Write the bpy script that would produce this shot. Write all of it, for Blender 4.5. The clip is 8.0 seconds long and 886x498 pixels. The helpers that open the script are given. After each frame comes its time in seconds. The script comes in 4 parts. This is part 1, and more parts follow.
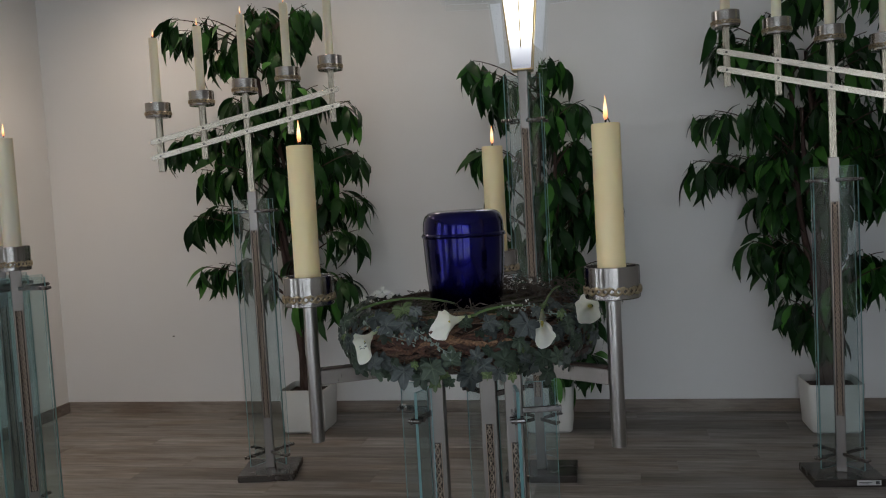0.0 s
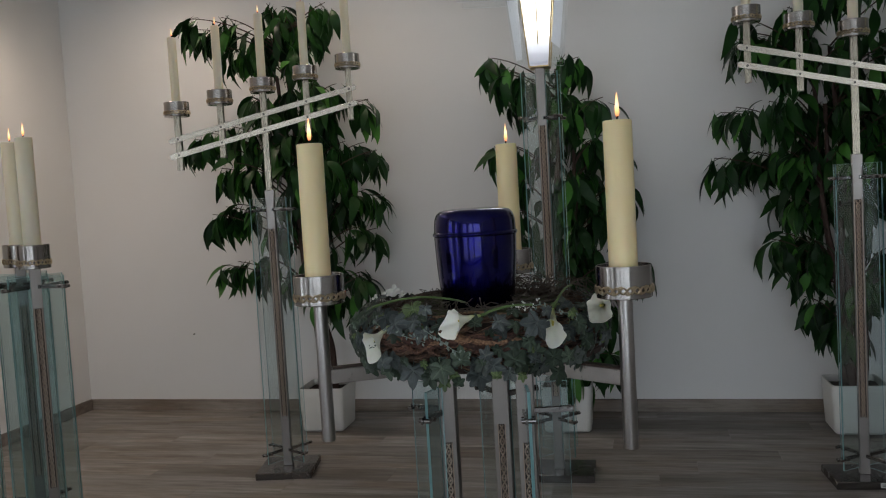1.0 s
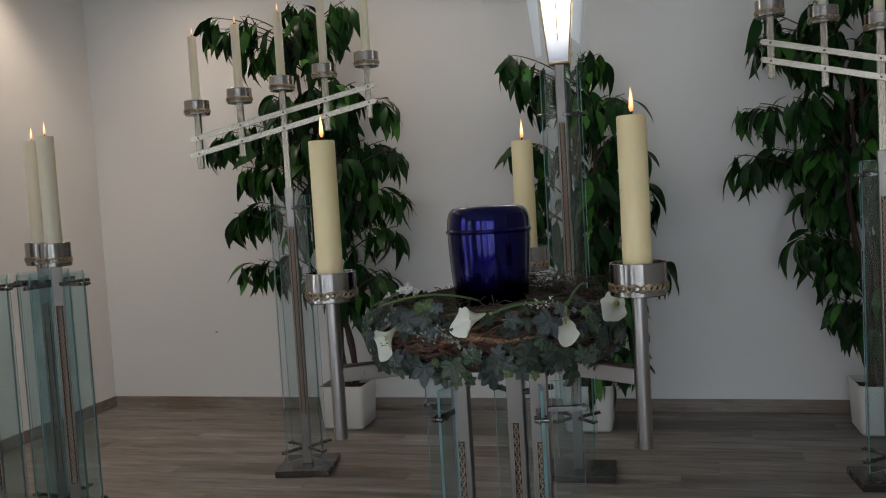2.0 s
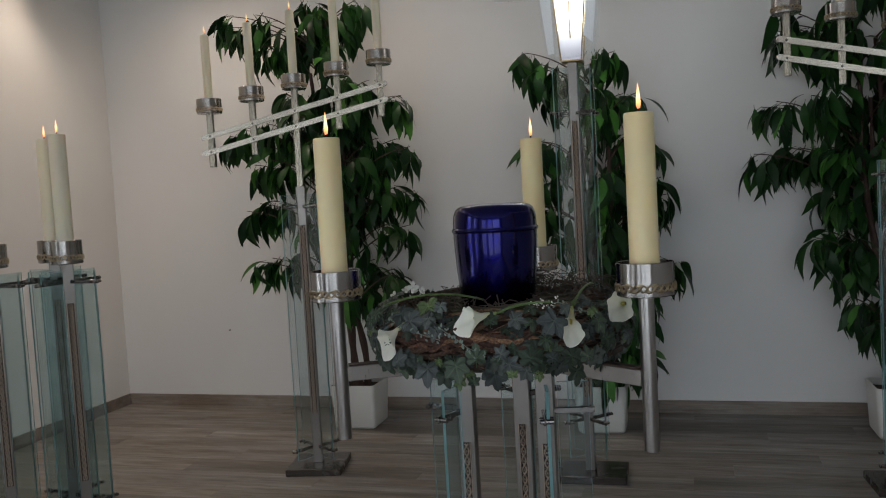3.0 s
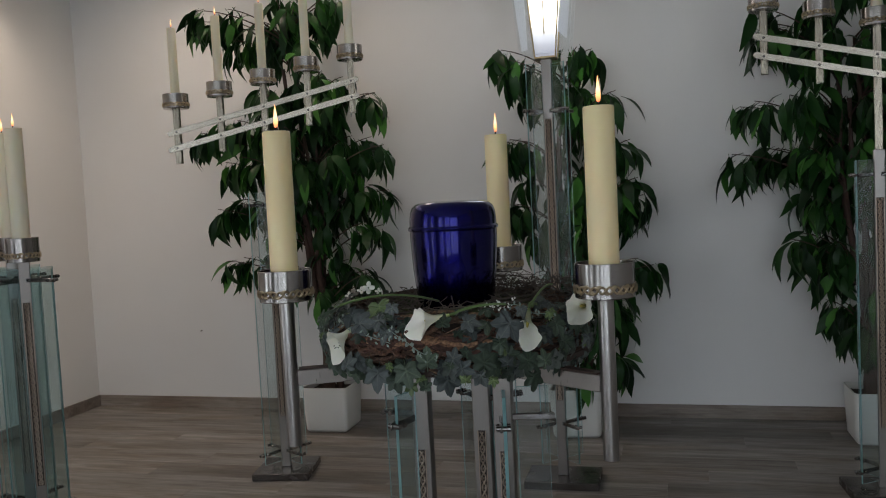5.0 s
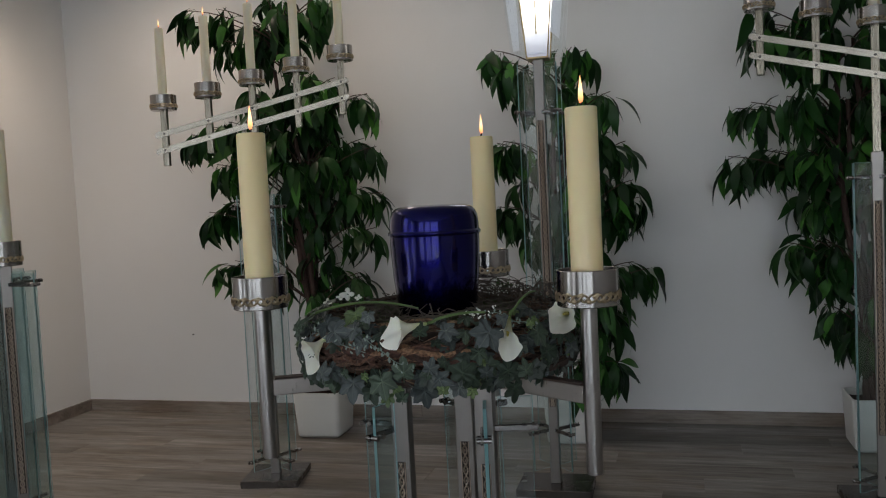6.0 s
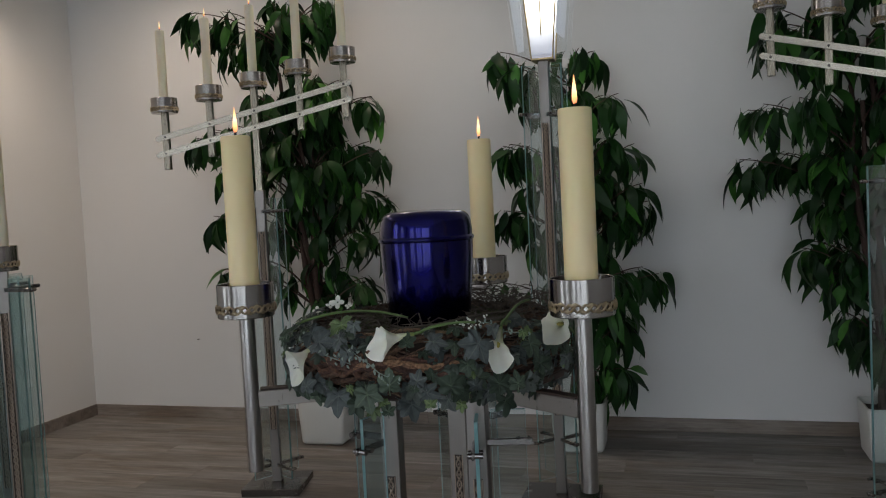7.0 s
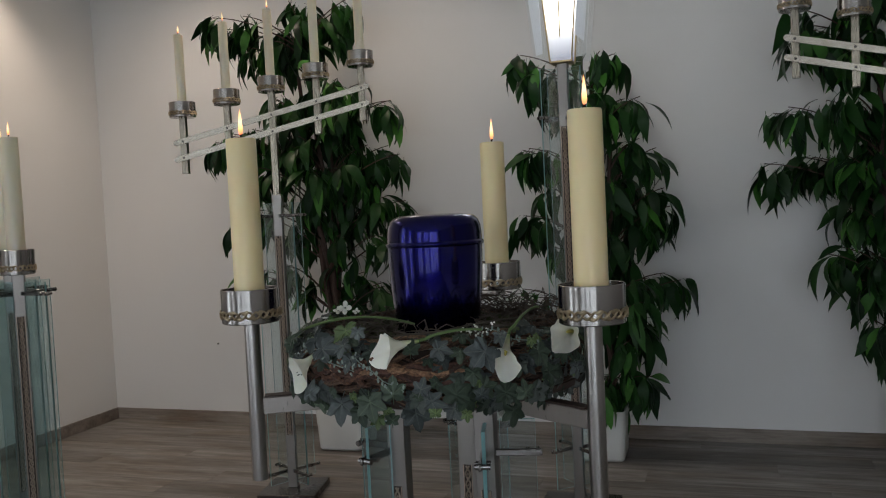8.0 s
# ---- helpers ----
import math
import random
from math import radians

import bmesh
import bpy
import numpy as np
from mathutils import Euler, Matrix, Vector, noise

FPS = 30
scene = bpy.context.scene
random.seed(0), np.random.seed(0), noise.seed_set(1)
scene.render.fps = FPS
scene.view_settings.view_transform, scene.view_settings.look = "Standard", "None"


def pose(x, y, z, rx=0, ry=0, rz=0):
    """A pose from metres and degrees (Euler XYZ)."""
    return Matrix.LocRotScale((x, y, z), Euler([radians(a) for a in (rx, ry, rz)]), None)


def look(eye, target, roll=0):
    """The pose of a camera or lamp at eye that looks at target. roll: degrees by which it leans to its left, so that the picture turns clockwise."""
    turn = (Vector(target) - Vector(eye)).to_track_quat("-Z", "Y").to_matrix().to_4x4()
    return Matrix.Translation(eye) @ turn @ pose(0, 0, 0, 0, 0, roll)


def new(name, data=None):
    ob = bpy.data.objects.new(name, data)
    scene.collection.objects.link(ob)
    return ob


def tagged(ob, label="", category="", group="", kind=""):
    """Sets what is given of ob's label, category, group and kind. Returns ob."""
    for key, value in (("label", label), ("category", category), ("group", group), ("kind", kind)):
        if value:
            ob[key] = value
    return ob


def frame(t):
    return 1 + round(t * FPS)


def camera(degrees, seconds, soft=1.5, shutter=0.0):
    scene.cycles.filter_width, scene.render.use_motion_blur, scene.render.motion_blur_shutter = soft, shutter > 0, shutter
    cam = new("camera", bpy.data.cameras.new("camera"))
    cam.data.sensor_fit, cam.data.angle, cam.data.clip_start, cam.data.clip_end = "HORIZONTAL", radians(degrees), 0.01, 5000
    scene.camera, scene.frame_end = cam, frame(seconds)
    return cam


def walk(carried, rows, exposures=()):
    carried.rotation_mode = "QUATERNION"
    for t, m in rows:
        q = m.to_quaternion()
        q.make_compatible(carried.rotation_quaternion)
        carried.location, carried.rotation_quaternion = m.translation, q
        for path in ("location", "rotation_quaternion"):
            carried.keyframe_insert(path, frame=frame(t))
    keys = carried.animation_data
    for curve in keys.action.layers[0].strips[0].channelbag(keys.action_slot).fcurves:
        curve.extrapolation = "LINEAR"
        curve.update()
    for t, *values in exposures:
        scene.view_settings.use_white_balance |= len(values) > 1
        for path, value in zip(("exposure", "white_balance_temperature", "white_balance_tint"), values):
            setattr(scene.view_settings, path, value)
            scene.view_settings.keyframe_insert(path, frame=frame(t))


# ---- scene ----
cam = camera(54.5, 8.0, soft=1.1)
PATH = [
    (0, (0.089, 0.052, 1.375), (-0.341, 2.001, 1.247), -3.2),
    (0.5, (0.103, 0.065, 1.373), (-0.353, 2.008, 1.245), -3.3),
    (1, (0.119, 0.075, 1.373), (-0.366, 2.012, 1.244), -3.3),
    (1.5, (0.133, 0.09, 1.37), (-0.382, 2.018, 1.241), -3.3),
    (2, (0.147, 0.101, 1.366), (-0.396, 2.021, 1.238), -3.4),
    (3.5, (0.185, 0.151, 1.358), (-0.405, 2.058, 1.231), -3.2),
    (4, (0.199, 0.173, 1.354), (-0.383, 2.082, 1.227), -3.1),
    (4.5, (0.21, 0.206, 1.35), (-0.357, 2.12, 1.223), -2.9),
    (5, (0.224, 0.24, 1.346), (-0.334, 2.157, 1.22), -2.9),
    (6.5, (0.274, 0.361, 1.35), (-0.302, 2.273, 1.231), -2.9),
    (7, (0.29, 0.404, 1.35), (-0.308, 2.309, 1.237), -2.9),
    (7.5, (0.303, 0.437, 1.347), (-0.322, 2.334, 1.246), -2.8),
    (8, (0.315, 0.459, 1.345), (-0.341, 2.346, 1.247), -2.8),
]
walk(cam, [(t, look(eye, target, roll)) for t, eye, target, roll in PATH])

# ---- light ----
scene.view_settings.exposure = 0.0
world = bpy.data.worlds.new("world")
scene.world = world
world.use_nodes = True
wn = world.node_tree
sky = wn.nodes.new("ShaderNodeTexSky")
sky.sky_type = "NISHITA"
sky.sun_disc = False
sky.sun_elevation = radians(35)
sky.sun_rotation = radians(100)
wn.links.new(sky.outputs[0], wn.nodes["Background"].inputs[0])
wn.nodes["Background"].inputs[1].default_value = 0.12
sun = new("sun", bpy.data.lights.new("sun", "SUN"))
sun.data.energy, sun.data.angle, sun.data.color = 1.0, radians(12), (1.0, 0.95, 0.88)
sun.matrix_world = look((6, 10, 8), (0, 0, 0))

# the room stands at a slight angle: its corner, and its turn
ROOM = pose(-3.785, 5.26, 0, 0, 0, 0.5)
ROOM_W, ROOM_D, ROOM_H = 6.9, 8.6, 3.05
WINDOWS = [(1.7, 1.15), (3.4, 1.15), (5.2, 2.0)]          # middle and width of the rear windows
SIDE_WINDOWS = [(-7.0, 1.0), (-4.95, 0.9)]   # windows in the left-hand wall, out of view
DOWNLIGHTS = [(0.22, -0.85, 37, 88), (1.0, -0.68, 35, 165), (0.9, -2.4, 22, 165), (2.2, -0.80, 25, 165)]   # across, out, power, spread
SKY_LAMP, SIDE_LAMP = 21.3, 43.0


def area(name, m, w, h, power, colour):
    la = new(name, bpy.data.lights.new(name, "AREA"))
    la.data.shape, la.data.size, la.data.size_y = "RECTANGLE", w, h
    la.data.energy, la.data.color = power, colour
    la.matrix_world = m
    return la


for u, w in WINDOWS:
    area("window_daylight", ROOM @ pose(u, -ROOM_D - 0.17, 1.34, 90, 0, 0), w - 0.02, 2.46, SKY_LAMP * w / 1.15, (0.80, 0.882, 1.0))
for v, w in SIDE_WINDOWS:
    area("window_daylight", ROOM @ pose(-0.17, v, 1.34, 90, 0, -90), w - 0.02, 2.46, SIDE_LAMP * w / 2.0, (0.83, 0.895, 1.0))
for u, v, power, spread in DOWNLIGHTS:
    sp = new("downlight_beam", bpy.data.lights.new("downlight_beam", "SPOT"))
    sp.data.energy, sp.data.spot_size, sp.data.spot_blend, sp.data.shadow_soft_size = power, radians(spread), 1.0, 0.14
    sp.data.color = (1.0, 0.81, 0.65)
    sp.matrix_world = ROOM @ pose(u, v, ROOM_H - 0.04)


# ---- materials ----
class Mat:
    """A node material with a few short helpers."""

    def __init__(self, name):
        self.m = bpy.data.materials.new(name)
        self.m.use_nodes = True
        self.t = self.m.node_tree
        self.b = self.t.nodes["Principled BSDF"]

    def node(self, kind, **inputs):
        n = self.t.nodes.new(kind)
        for k, v in inputs.items():
            n.inputs[k.replace("_", " ")].default_value = v
        return n

    def link(self, a, b):
        self.t.links.new(a, b)

    def set(self, **kw):
        for k, v in kw.items():
            self.b.inputs[k.replace("_", " ")].default_value = v
        return self

    def coords(self, scale=(1, 1, 1), shift_by_object=False):
        tc = self.node("ShaderNodeTexCoord")
        mp = self.node("ShaderNodeMapping")
        mp.inputs["Scale"].default_value = scale
        self.link(tc.outputs["Object"], mp.inputs["Vector"])
        if shift_by_object:
            oi = self.node("ShaderNodeObjectInfo")
            mul = self.node("ShaderNodeMath")
            mul.operation = "MULTIPLY"
            mul.inputs[1].default_value = 57.0
            self.link(oi.outputs["Random"], mul.inputs[0])
            self.link(mul.outputs[0], mp.inputs["Location"])
        return mp.outputs["Vector"]

    def noise(self, vec, scale, detail=4.0, rough=0.55):
        n = self.node("ShaderNodeTexNoise", Scale=scale, Detail=detail, Roughness=rough)
        self.link(vec, n.inputs["Vector"])
        return n.outputs["Fac"]

    def ramp(self, fac, stops):
        r = self.node("ShaderNodeValToRGB")
        e = r.color_ramp.elements
        while len(e) < len(stops):
            e.new(0.5)
        for el, (p, c) in zip(e, stops):
            el.position, el.color = p, (*c, 1)
        self.link(fac, r.inputs[0])
        return r.outputs[0]

    def mix(self, fac, a, b, mode="MIX"):
        n = self.node("ShaderNodeMix")
        n.data_type, n.blend_type = "RGBA", mode
        for sock, val in ((n.inputs[0], fac), (n.inputs[6], a), (n.inputs[7], b)):
            if isinstance(val, (int, float)):
                sock.default_value = val
            elif isinstance(val, tuple):
                sock.default_value = (*val, 1)
            else:
                self.link(val, sock)
        return n.outputs[2]

    def bump(self, fac, strength, dist):
        n = self.node("ShaderNodeBump", Strength=strength, Distance=dist)
        self.link(fac, n.inputs["Height"])
        self.link(n.outputs[0], self.b.inputs["Normal"])

    def colour(self, c):
        self.link(c, self.b.inputs["Base Color"])

    def rough(self, fac, lo, hi):
        n = self.node("ShaderNodeMapRange")
        n.inputs["To Min"].default_value, n.inputs["To Max"].default_value = lo, hi
        self.link(fac, n.inputs["Value"])
        self.link(n.outputs[0], self.b.inputs["Roughness"])


def plaster(name, c, grain=260):
    k = Mat(name).set(Roughness=0.9)
    v = k.coords()
    big = k.noise(v, 0.9, 5)
    k.colour(k.ramp(big, [(0.3, tuple(x * 0.96 for x in c)), (0.7, c)]))
    k.bump(k.noise(v, grain, 3), 0.25, 0.001)
    return k.m


def timber(name, dark, mid, light, along=(1.2, 14, 14), by_object=True, rough=(0.42, 0.62)):
    k = Mat(name)
    v = k.coords(along, by_object)
    wide = k.noise(v, 1.1, 6, 0.62)
    fine = k.noise(k.coords((along[0] * 1.5, along[1] * 9, along[2] * 9), by_object), 1.0, 5, 0.6)
    c = k.ramp(wide, [(0.28, dark), (0.5, mid), (0.74, light)])
    c = k.mix(0.42, c, k.ramp(fine, [(0.3, dark), (0.7, light)]))
    worn = k.noise(k.coords((along[0] * 1.8, along[1] * 0.9, along[2]), by_object), 1.6, 5, 0.7)
    c = k.mix(1.0, c, k.ramp(worn, [(0.30, (0.62, 0.57, 0.53)), (0.48, (0.98, 0.96, 0.94)), (0.60, (1.08, 1.07, 1.06)), (0.74, (1.5, 1.52, 1.54))]), "MULTIPLY")
    stain = k.noise(k.coords((1.6, 4.5, 4.5), by_object), 1.0, 4, 0.6)
    c = k.mix(1.0, c, k.ramp(stain, [(0.34, (0.80, 0.72, 0.64)), (0.52, (1.0, 1.0, 1.0)), (0.70, (1.12, 1.13, 1.15))]), "MULTIPLY")
    if by_object:
        oi = k.node("ShaderNodeObjectInfo")
        tone = k.ramp(oi.outputs["Random"], [(0.0, (0.72, 0.70, 0.69)), (0.5, (1.0, 0.98, 0.95)), (1.0, (1.18, 1.15, 1.12))])
        c = k.mix(1.0, c, tone, "MULTIPLY")
    k.colour(c)
    k.rough(fine, *rough)
    k.bump(fine, 0.18, 0.0008)
    return k.m


def metal(name, c, rough, streak=(2, 2, 90), spread=0.12, bump=0.08, turned=False):
    k = Mat(name).set(Metallic=1.0)
    if turned:                      # lathe marks run round the piece and draw its reflections out upwards
        tan = k.node("ShaderNodeTangent")
        tan.direction_type, tan.axis = "RADIAL", "Z"
        k.link(tan.outputs[0], k.b.inputs["Tangent"])
        k.set(Anisotropic=0.85, Anisotropic_Rotation=0.25)
    v = k.coords(streak)
    f = k.noise(v, 6, 4)
    k.colour(k.mix(f, tuple(x * 0.88 for x in c), c))
    k.rough(f, rough - spread / 2, rough + spread / 2)
    k.bump(f, bump, 0.0005)
    return k.m


def foliage(name, dark, mid, light, gloss=0.38, by_island=False):
    k = Mat(name).set(Roughness=gloss)
    if by_island:
        rnd = k.node("ShaderNodeNewGeometry").outputs["Random Per Island"]
    else:
        rnd = k.node("ShaderNodeObjectInfo").outputs["Random"]
    c = k.ramp(rnd, [(0.0, dark), (0.5, mid), (0.8, mid), (0.97, light)])
    vein = k.noise(k.coords((30, 30, 30), not by_island), 1.0, 3)
    k.colour(k.mix(vein, c, k.mix(1.0, c, (0.62, 0.66, 0.6), "MULTIPLY")))
    k.b.inputs["Specular IOR Level"].default_value = 0.2
    k.bump(vein, 0.2, 0.002)
    return k.m


def ivy_material(name, stops, by_island=False):
    k = Mat(name).set(Roughness=0.40)
    if by_island:
        rnd = k.node("ShaderNodeNewGeometry").outputs["Random Per Island"]
    else:
        rnd = k.node("ShaderNodeObjectInfo").outputs["Random"]
    c = k.ramp(rnd, stops)
    v = k.coords((1, 1, 1), not by_island)
    blotch = k.noise(v, 70, 4)
    c = k.mix(k.noise(v, 260, 3), k.mix(1.0, c, (0.55, 0.58, 0.56), "MULTIPLY"), k.mix(blotch, c, k.mix(1.0, c, (1.35, 1.3, 1.25), "MULTIPLY")))
    if not by_island:               # pale veins from the stalk into the three front lobes
        sep = k.node("ShaderNodeSeparateXYZ")
        k.link(k.node("ShaderNodeTexCoord").outputs["Object"], sep.inputs[0])

        def calc(op, p, q=0.0):
            n = k.node("ShaderNodeMath")
            n.operation = op
            for sock, val in zip(n.inputs, (p, q)):
                if isinstance(val, float):
                    sock.default_value = val
                else:
                    k.link(val, sock)
            return n.outputs[0]
        ax = calc("ABSOLUTE", sep.outputs["X"])
        slant = calc("ABSOLUTE", calc("SUBTRACT", calc("MULTIPLY", ax, 0.616), calc("MULTIPLY", sep.outputs["Y"], 0.788)))
        near = calc("MINIMUM", ax, slant)
        c = k.mix(k.ramp(calc("MULTIPLY", near, 400.0), [(0.12, (0.55, 0.55, 0.55)), (0.5, (0.0, 0.0, 0.0))]), c, k.mix(1.0, c, (1.9, 1.85, 1.6), "MULTIPLY"))
    k.colour(c)
    k.b.inputs["Specular IOR Level"].default_value = 0.28
    k.bump(blotch, 0.45, 0.003)
    return k.m


def petal_material():
    """Cream petal with a green-yellow throat."""
    k = Mat("calla_petal").set(Roughness=0.45)
    tc = k.node("ShaderNodeTexCoord")
    sep = k.node("ShaderNodeSeparateXYZ")
    k.link(tc.outputs["Generated"], sep.inputs[0])
    c = k.ramp(sep.outputs["Z"], [(0.0, (0.40, 0.50, 0.16)), (0.16, (0.80, 0.82, 0.52)), (0.4, (0.95, 0.94, 0.83)), (1.0, (0.97, 0.96, 0.88))])
    f = k.noise(k.coords((90, 90, 8)), 1.0, 3)
    k.colour(k.mix(f, c, k.mix(1.0, c, (0.93, 0.92, 0.88), "MULTIPLY")))
    k.b.inputs["Subsurface Weight"].default_value = 0.3
    k.b.inputs["Subsurface Radius"].default_value = (0.012, 0.010, 0.006)
    k.bump(f, 0.25, 0.001)
    return k.m


def vine_material(name, stops):
    k = Mat(name).set(Roughness=0.85)
    c = k.ramp(k.node("ShaderNodeObjectInfo").outputs["Random"], stops)
    f = k.noise(k.coords((1, 1, 1), True), 160, 5)
    k.colour(k.mix(k.ramp(f, [(0.35, (0, 0, 0)), (0.65, (1, 1, 1))]), k.mix(1.0, c, (0.35, 0.33, 0.32), "MULTIPLY"), c))
    k.bump(f, 1.0, 0.004)
    return k.m


def glass(name, c, ior=1.5, rough=0.0, clear=1.0):
    k = Mat(name).set(Roughness=rough, IOR=ior)
    k.b.inputs["Base Color"].default_value = (*c, 1)
    k.b.inputs["Transmission Weight"].default_value = clear
    return k.m


def plain(name, c, rough=0.5, metallic=0.0, grain=40.0, vary=0.12, bump=0.1):
    k = Mat(name).set(Roughness=rough, Metallic=metallic)
    f = k.noise(k.coords(), grain, 4)
    k.colour(k.mix(f, tuple(x * (1 - vary) for x in c), c))
    k.bump(f, bump, 0.001)
    return k.m


WALL = plaster("white_wall_paint", (0.78, 0.765, 0.74))
# unseen east wall: tone set to hold back bounce and glass reflections
DIM_WALL = plaster("toned_down_wall", (0.52, 0.50, 0.47))
CEILING = plaster("ceiling_paint", (0.8, 0.79, 0.77))
PLANK = timber("grey_oak_plank", (0.070, 0.066, 0.063), (0.180, 0.172, 0.165), (0.37, 0.358, 0.345))
SKIRT = timber("grey_oak_skirting", (0.165, 0.143, 0.123), (0.245, 0.214, 0.188), (0.33, 0.292, 0.26), rough=(0.5, 0.65))
JOINT = plain("floor_joint", (0.055, 0.05, 0.045), 0.8)
STEEL = metal("brushed_steel", (0.43, 0.40, 0.375), 0.24, (3, 3, 90), 0.08, 0.0, True)
STEEL_BAR = metal("brushed_steel_bar", (0.315, 0.285, 0.26), 0.30, (70, 70, 3), 0.16, 0.10)
ARM_STEEL = metal("satin_steel", (0.46, 0.412, 0.345), 0.25, (4, 70, 70), 0.22, 0.12)
STEM_STEEL = metal("stem_steel", (0.325, 0.286, 0.226), 0.28, (70, 70, 3), 0.2, 0.1)
TUBE_STEEL = metal("polished_steel_tube", (0.58, 0.55, 0.52), 0.30, (60, 60, 3), 0.08, 0.03, True)
STEEL_POST = metal("brushed_steel_post", (0.270, 0.246, 0.226), 0.34, (70, 70, 2), 0.14, 0.04)
DARK_STEEL = metal("dark_steel", (0.150, 0.135, 0.126), 0.27, (3, 3, 3), 0.03, 0.0)
CHROME = metal("chrome", (0.34, 0.325, 0.315), 0.18, spread=0.05, bump=0.0)
BRONZE = metal("bronze_relief", (0.40, 0.315, 0.245), 0.38, (40, 40, 40), 0.2, 0.2)
GOLD = metal("gilded_relief", (0.52, 0.42, 0.28), 0.36, (40, 40, 40), 0.2, 0.15)
GLASS = glass("clear_glass", (0.885, 0.95, 0.955), 1.48)
TEAL_GLASS = glass("teal_glass", (0.81, 0.912, 0.922), 1.50)
LAMP_EDGE = glass("lamp_glass_edge", (0.86, 0.90, 0.93), 1.45, 0.35, 0.3)
# whitened to carry the lamp's reflection in the glass cross
SHEEN_GLASS = glass("sheen_glass", (0.97, 0.975, 0.985))
GLASS_EDGE = glass("glass_edge", (0.20, 0.43, 0.43), 1.45, 0.3, 0.6)
LAMP_GLASS = glass("lamp_glass", (0.96, 0.98, 0.985), 1.40)
WINDOW_GLASS = glass("window_glass", (0.97, 0.98, 0.98))
LEAF = foliage("mango_leaf", (0.006, 0.023, 0.007), (0.016, 0.062, 0.012), (0.066, 0.21, 0.032))
LEAF_REST = foliage("mango_leaf_rest", (0.006, 0.023, 0.007), (0.016, 0.062, 0.012), (0.066, 0.21, 0.032), by_island=True)
BARK = plain("plant_bark", (0.075, 0.039, 0.028), 0.8, grain=60, vary=0.5, bump=0.6)
POT = plain("planter_plastic", (0.62, 0.61, 0.57), 0.38, grain=8, vary=0.05)
SOIL = plain("potting_soil", (0.045, 0.026, 0.018), 0.95, grain=90, vary=0.6, bump=0.9)
BRONZE_DARK = plain("relief_ground", (0.060, 0.045, 0.035), 0.5, 0.6)
GREY_TINTS = [(0.0, (0.036, 0.046, 0.046)), (0.5, (0.066, 0.079, 0.078)), (1.0, (0.120, 0.136, 0.134))]
GREEN_TINTS = [(0.0, (0.024, 0.038, 0.026)), (0.5, (0.046, 0.069, 0.046)), (1.0, (0.082, 0.112, 0.080))]
IVY = [ivy_material("grey_ivy_leaf", GREY_TINTS), ivy_material("green_ivy_leaf", GREEN_TINTS),
       ivy_material("pale_ivy_leaf", [(0.0, (0.080, 0.120, 0.045)), (1.0, (0.130, 0.180, 0.075))])]
IVY_REST = ivy_material("ivy_rest", [(0.0, (0.028, 0.040, 0.030)), (0.5, (0.055, 0.072, 0.056)), (1.0, (0.10, 0.115, 0.105))], True)
VINE = vine_material("wreath_vine", [(0.0, (0.055, 0.027, 0.016)), (0.5, (0.12, 0.062, 0.036)), (0.85, (0.19, 0.108, 0.062)), (1.0, (0.30, 0.19, 0.11))])
STRAND = vine_material("bark_strand", [(0.0, (0.040, 0.018, 0.013)), (0.45, (0.105, 0.045, 0.028)), (0.8, (0.20, 0.098, 0.052)), (1.0, (0.33, 0.185, 0.10))])
VINE_DARK = plain("wreath_core", (0.035, 0.019, 0.012), 0.9, grain=90, vary=0.6, bump=1.0)
TWIG = plain("dry_twig", (0.095, 0.074, 0.058), 0.85, grain=140, vary=0.5, bump=0.5)
MOSS = plain("moss", (0.060, 0.072, 0.022), 0.95, grain=170, vary=0.7, bump=1.0)
PETAL = petal_material()
SPADIX = plain("calla_spadix", (0.62, 0.52, 0.12), 0.7, grain=300, vary=0.3, bump=0.6)
STEM = plain("green_stem", (0.10, 0.165, 0.045), 0.5, grain=60, vary=0.25)
SPRIG = plain("pale_sprig", (0.20, 0.25, 0.21), 0.6, grain=60, vary=0.3)
BLOSSOM = plain("white_blossom", (0.80, 0.79, 0.72), 0.6, grain=60, vary=0.1)
TRAY = plain("dark_tray", (0.050, 0.026, 0.017), 0.6, grain=40, vary=0.4, bump=0.3)
WICK = plain("wick", (0.012, 0.010, 0.010), 0.9)
FRAME = plain("window_frame_paint", (0.75, 0.75, 0.74), 0.4)
STICKER = plain("silver_sticker", (0.55, 0.54, 0.53), 0.4)
INK = plain("dark_print", (0.04, 0.04, 0.04), 0.6)
LAMP_GOLD = plain("lamp_brass", (0.62, 0.48, 0.26), 0.3, 1.0)
GROUND = plain("outdoor_ground", (0.18, 0.19, 0.12), 0.95, grain=2, vary=0.4)


def wax_material(name, lo, hi):
    k = Mat(name).set(Roughness=0.42)
    f = k.noise(k.coords((6, 6, 2)), 3, 3)
    k.colour(k.mix(f, lo, hi))
    k.b.inputs["Subsurface Weight"].default_value = 0.25
    k.b.inputs["Subsurface Radius"].default_value = (0.02, 0.012, 0.005)
    return k.m


def urn_material():
    k = Mat("cobalt_lacquer").set(Metallic=1.0, Roughness=0.17)
    f = k.noise(k.coords((3, 3, 1)), 5, 3)
    k.colour(k.mix(f, (0.003, 0.0026, 0.076), (0.005, 0.0042, 0.102)))
    k.b.inputs["Coat Weight"].default_value = 0.45
    k.b.inputs["Coat Roughness"].default_value = 0.03
    return k.m


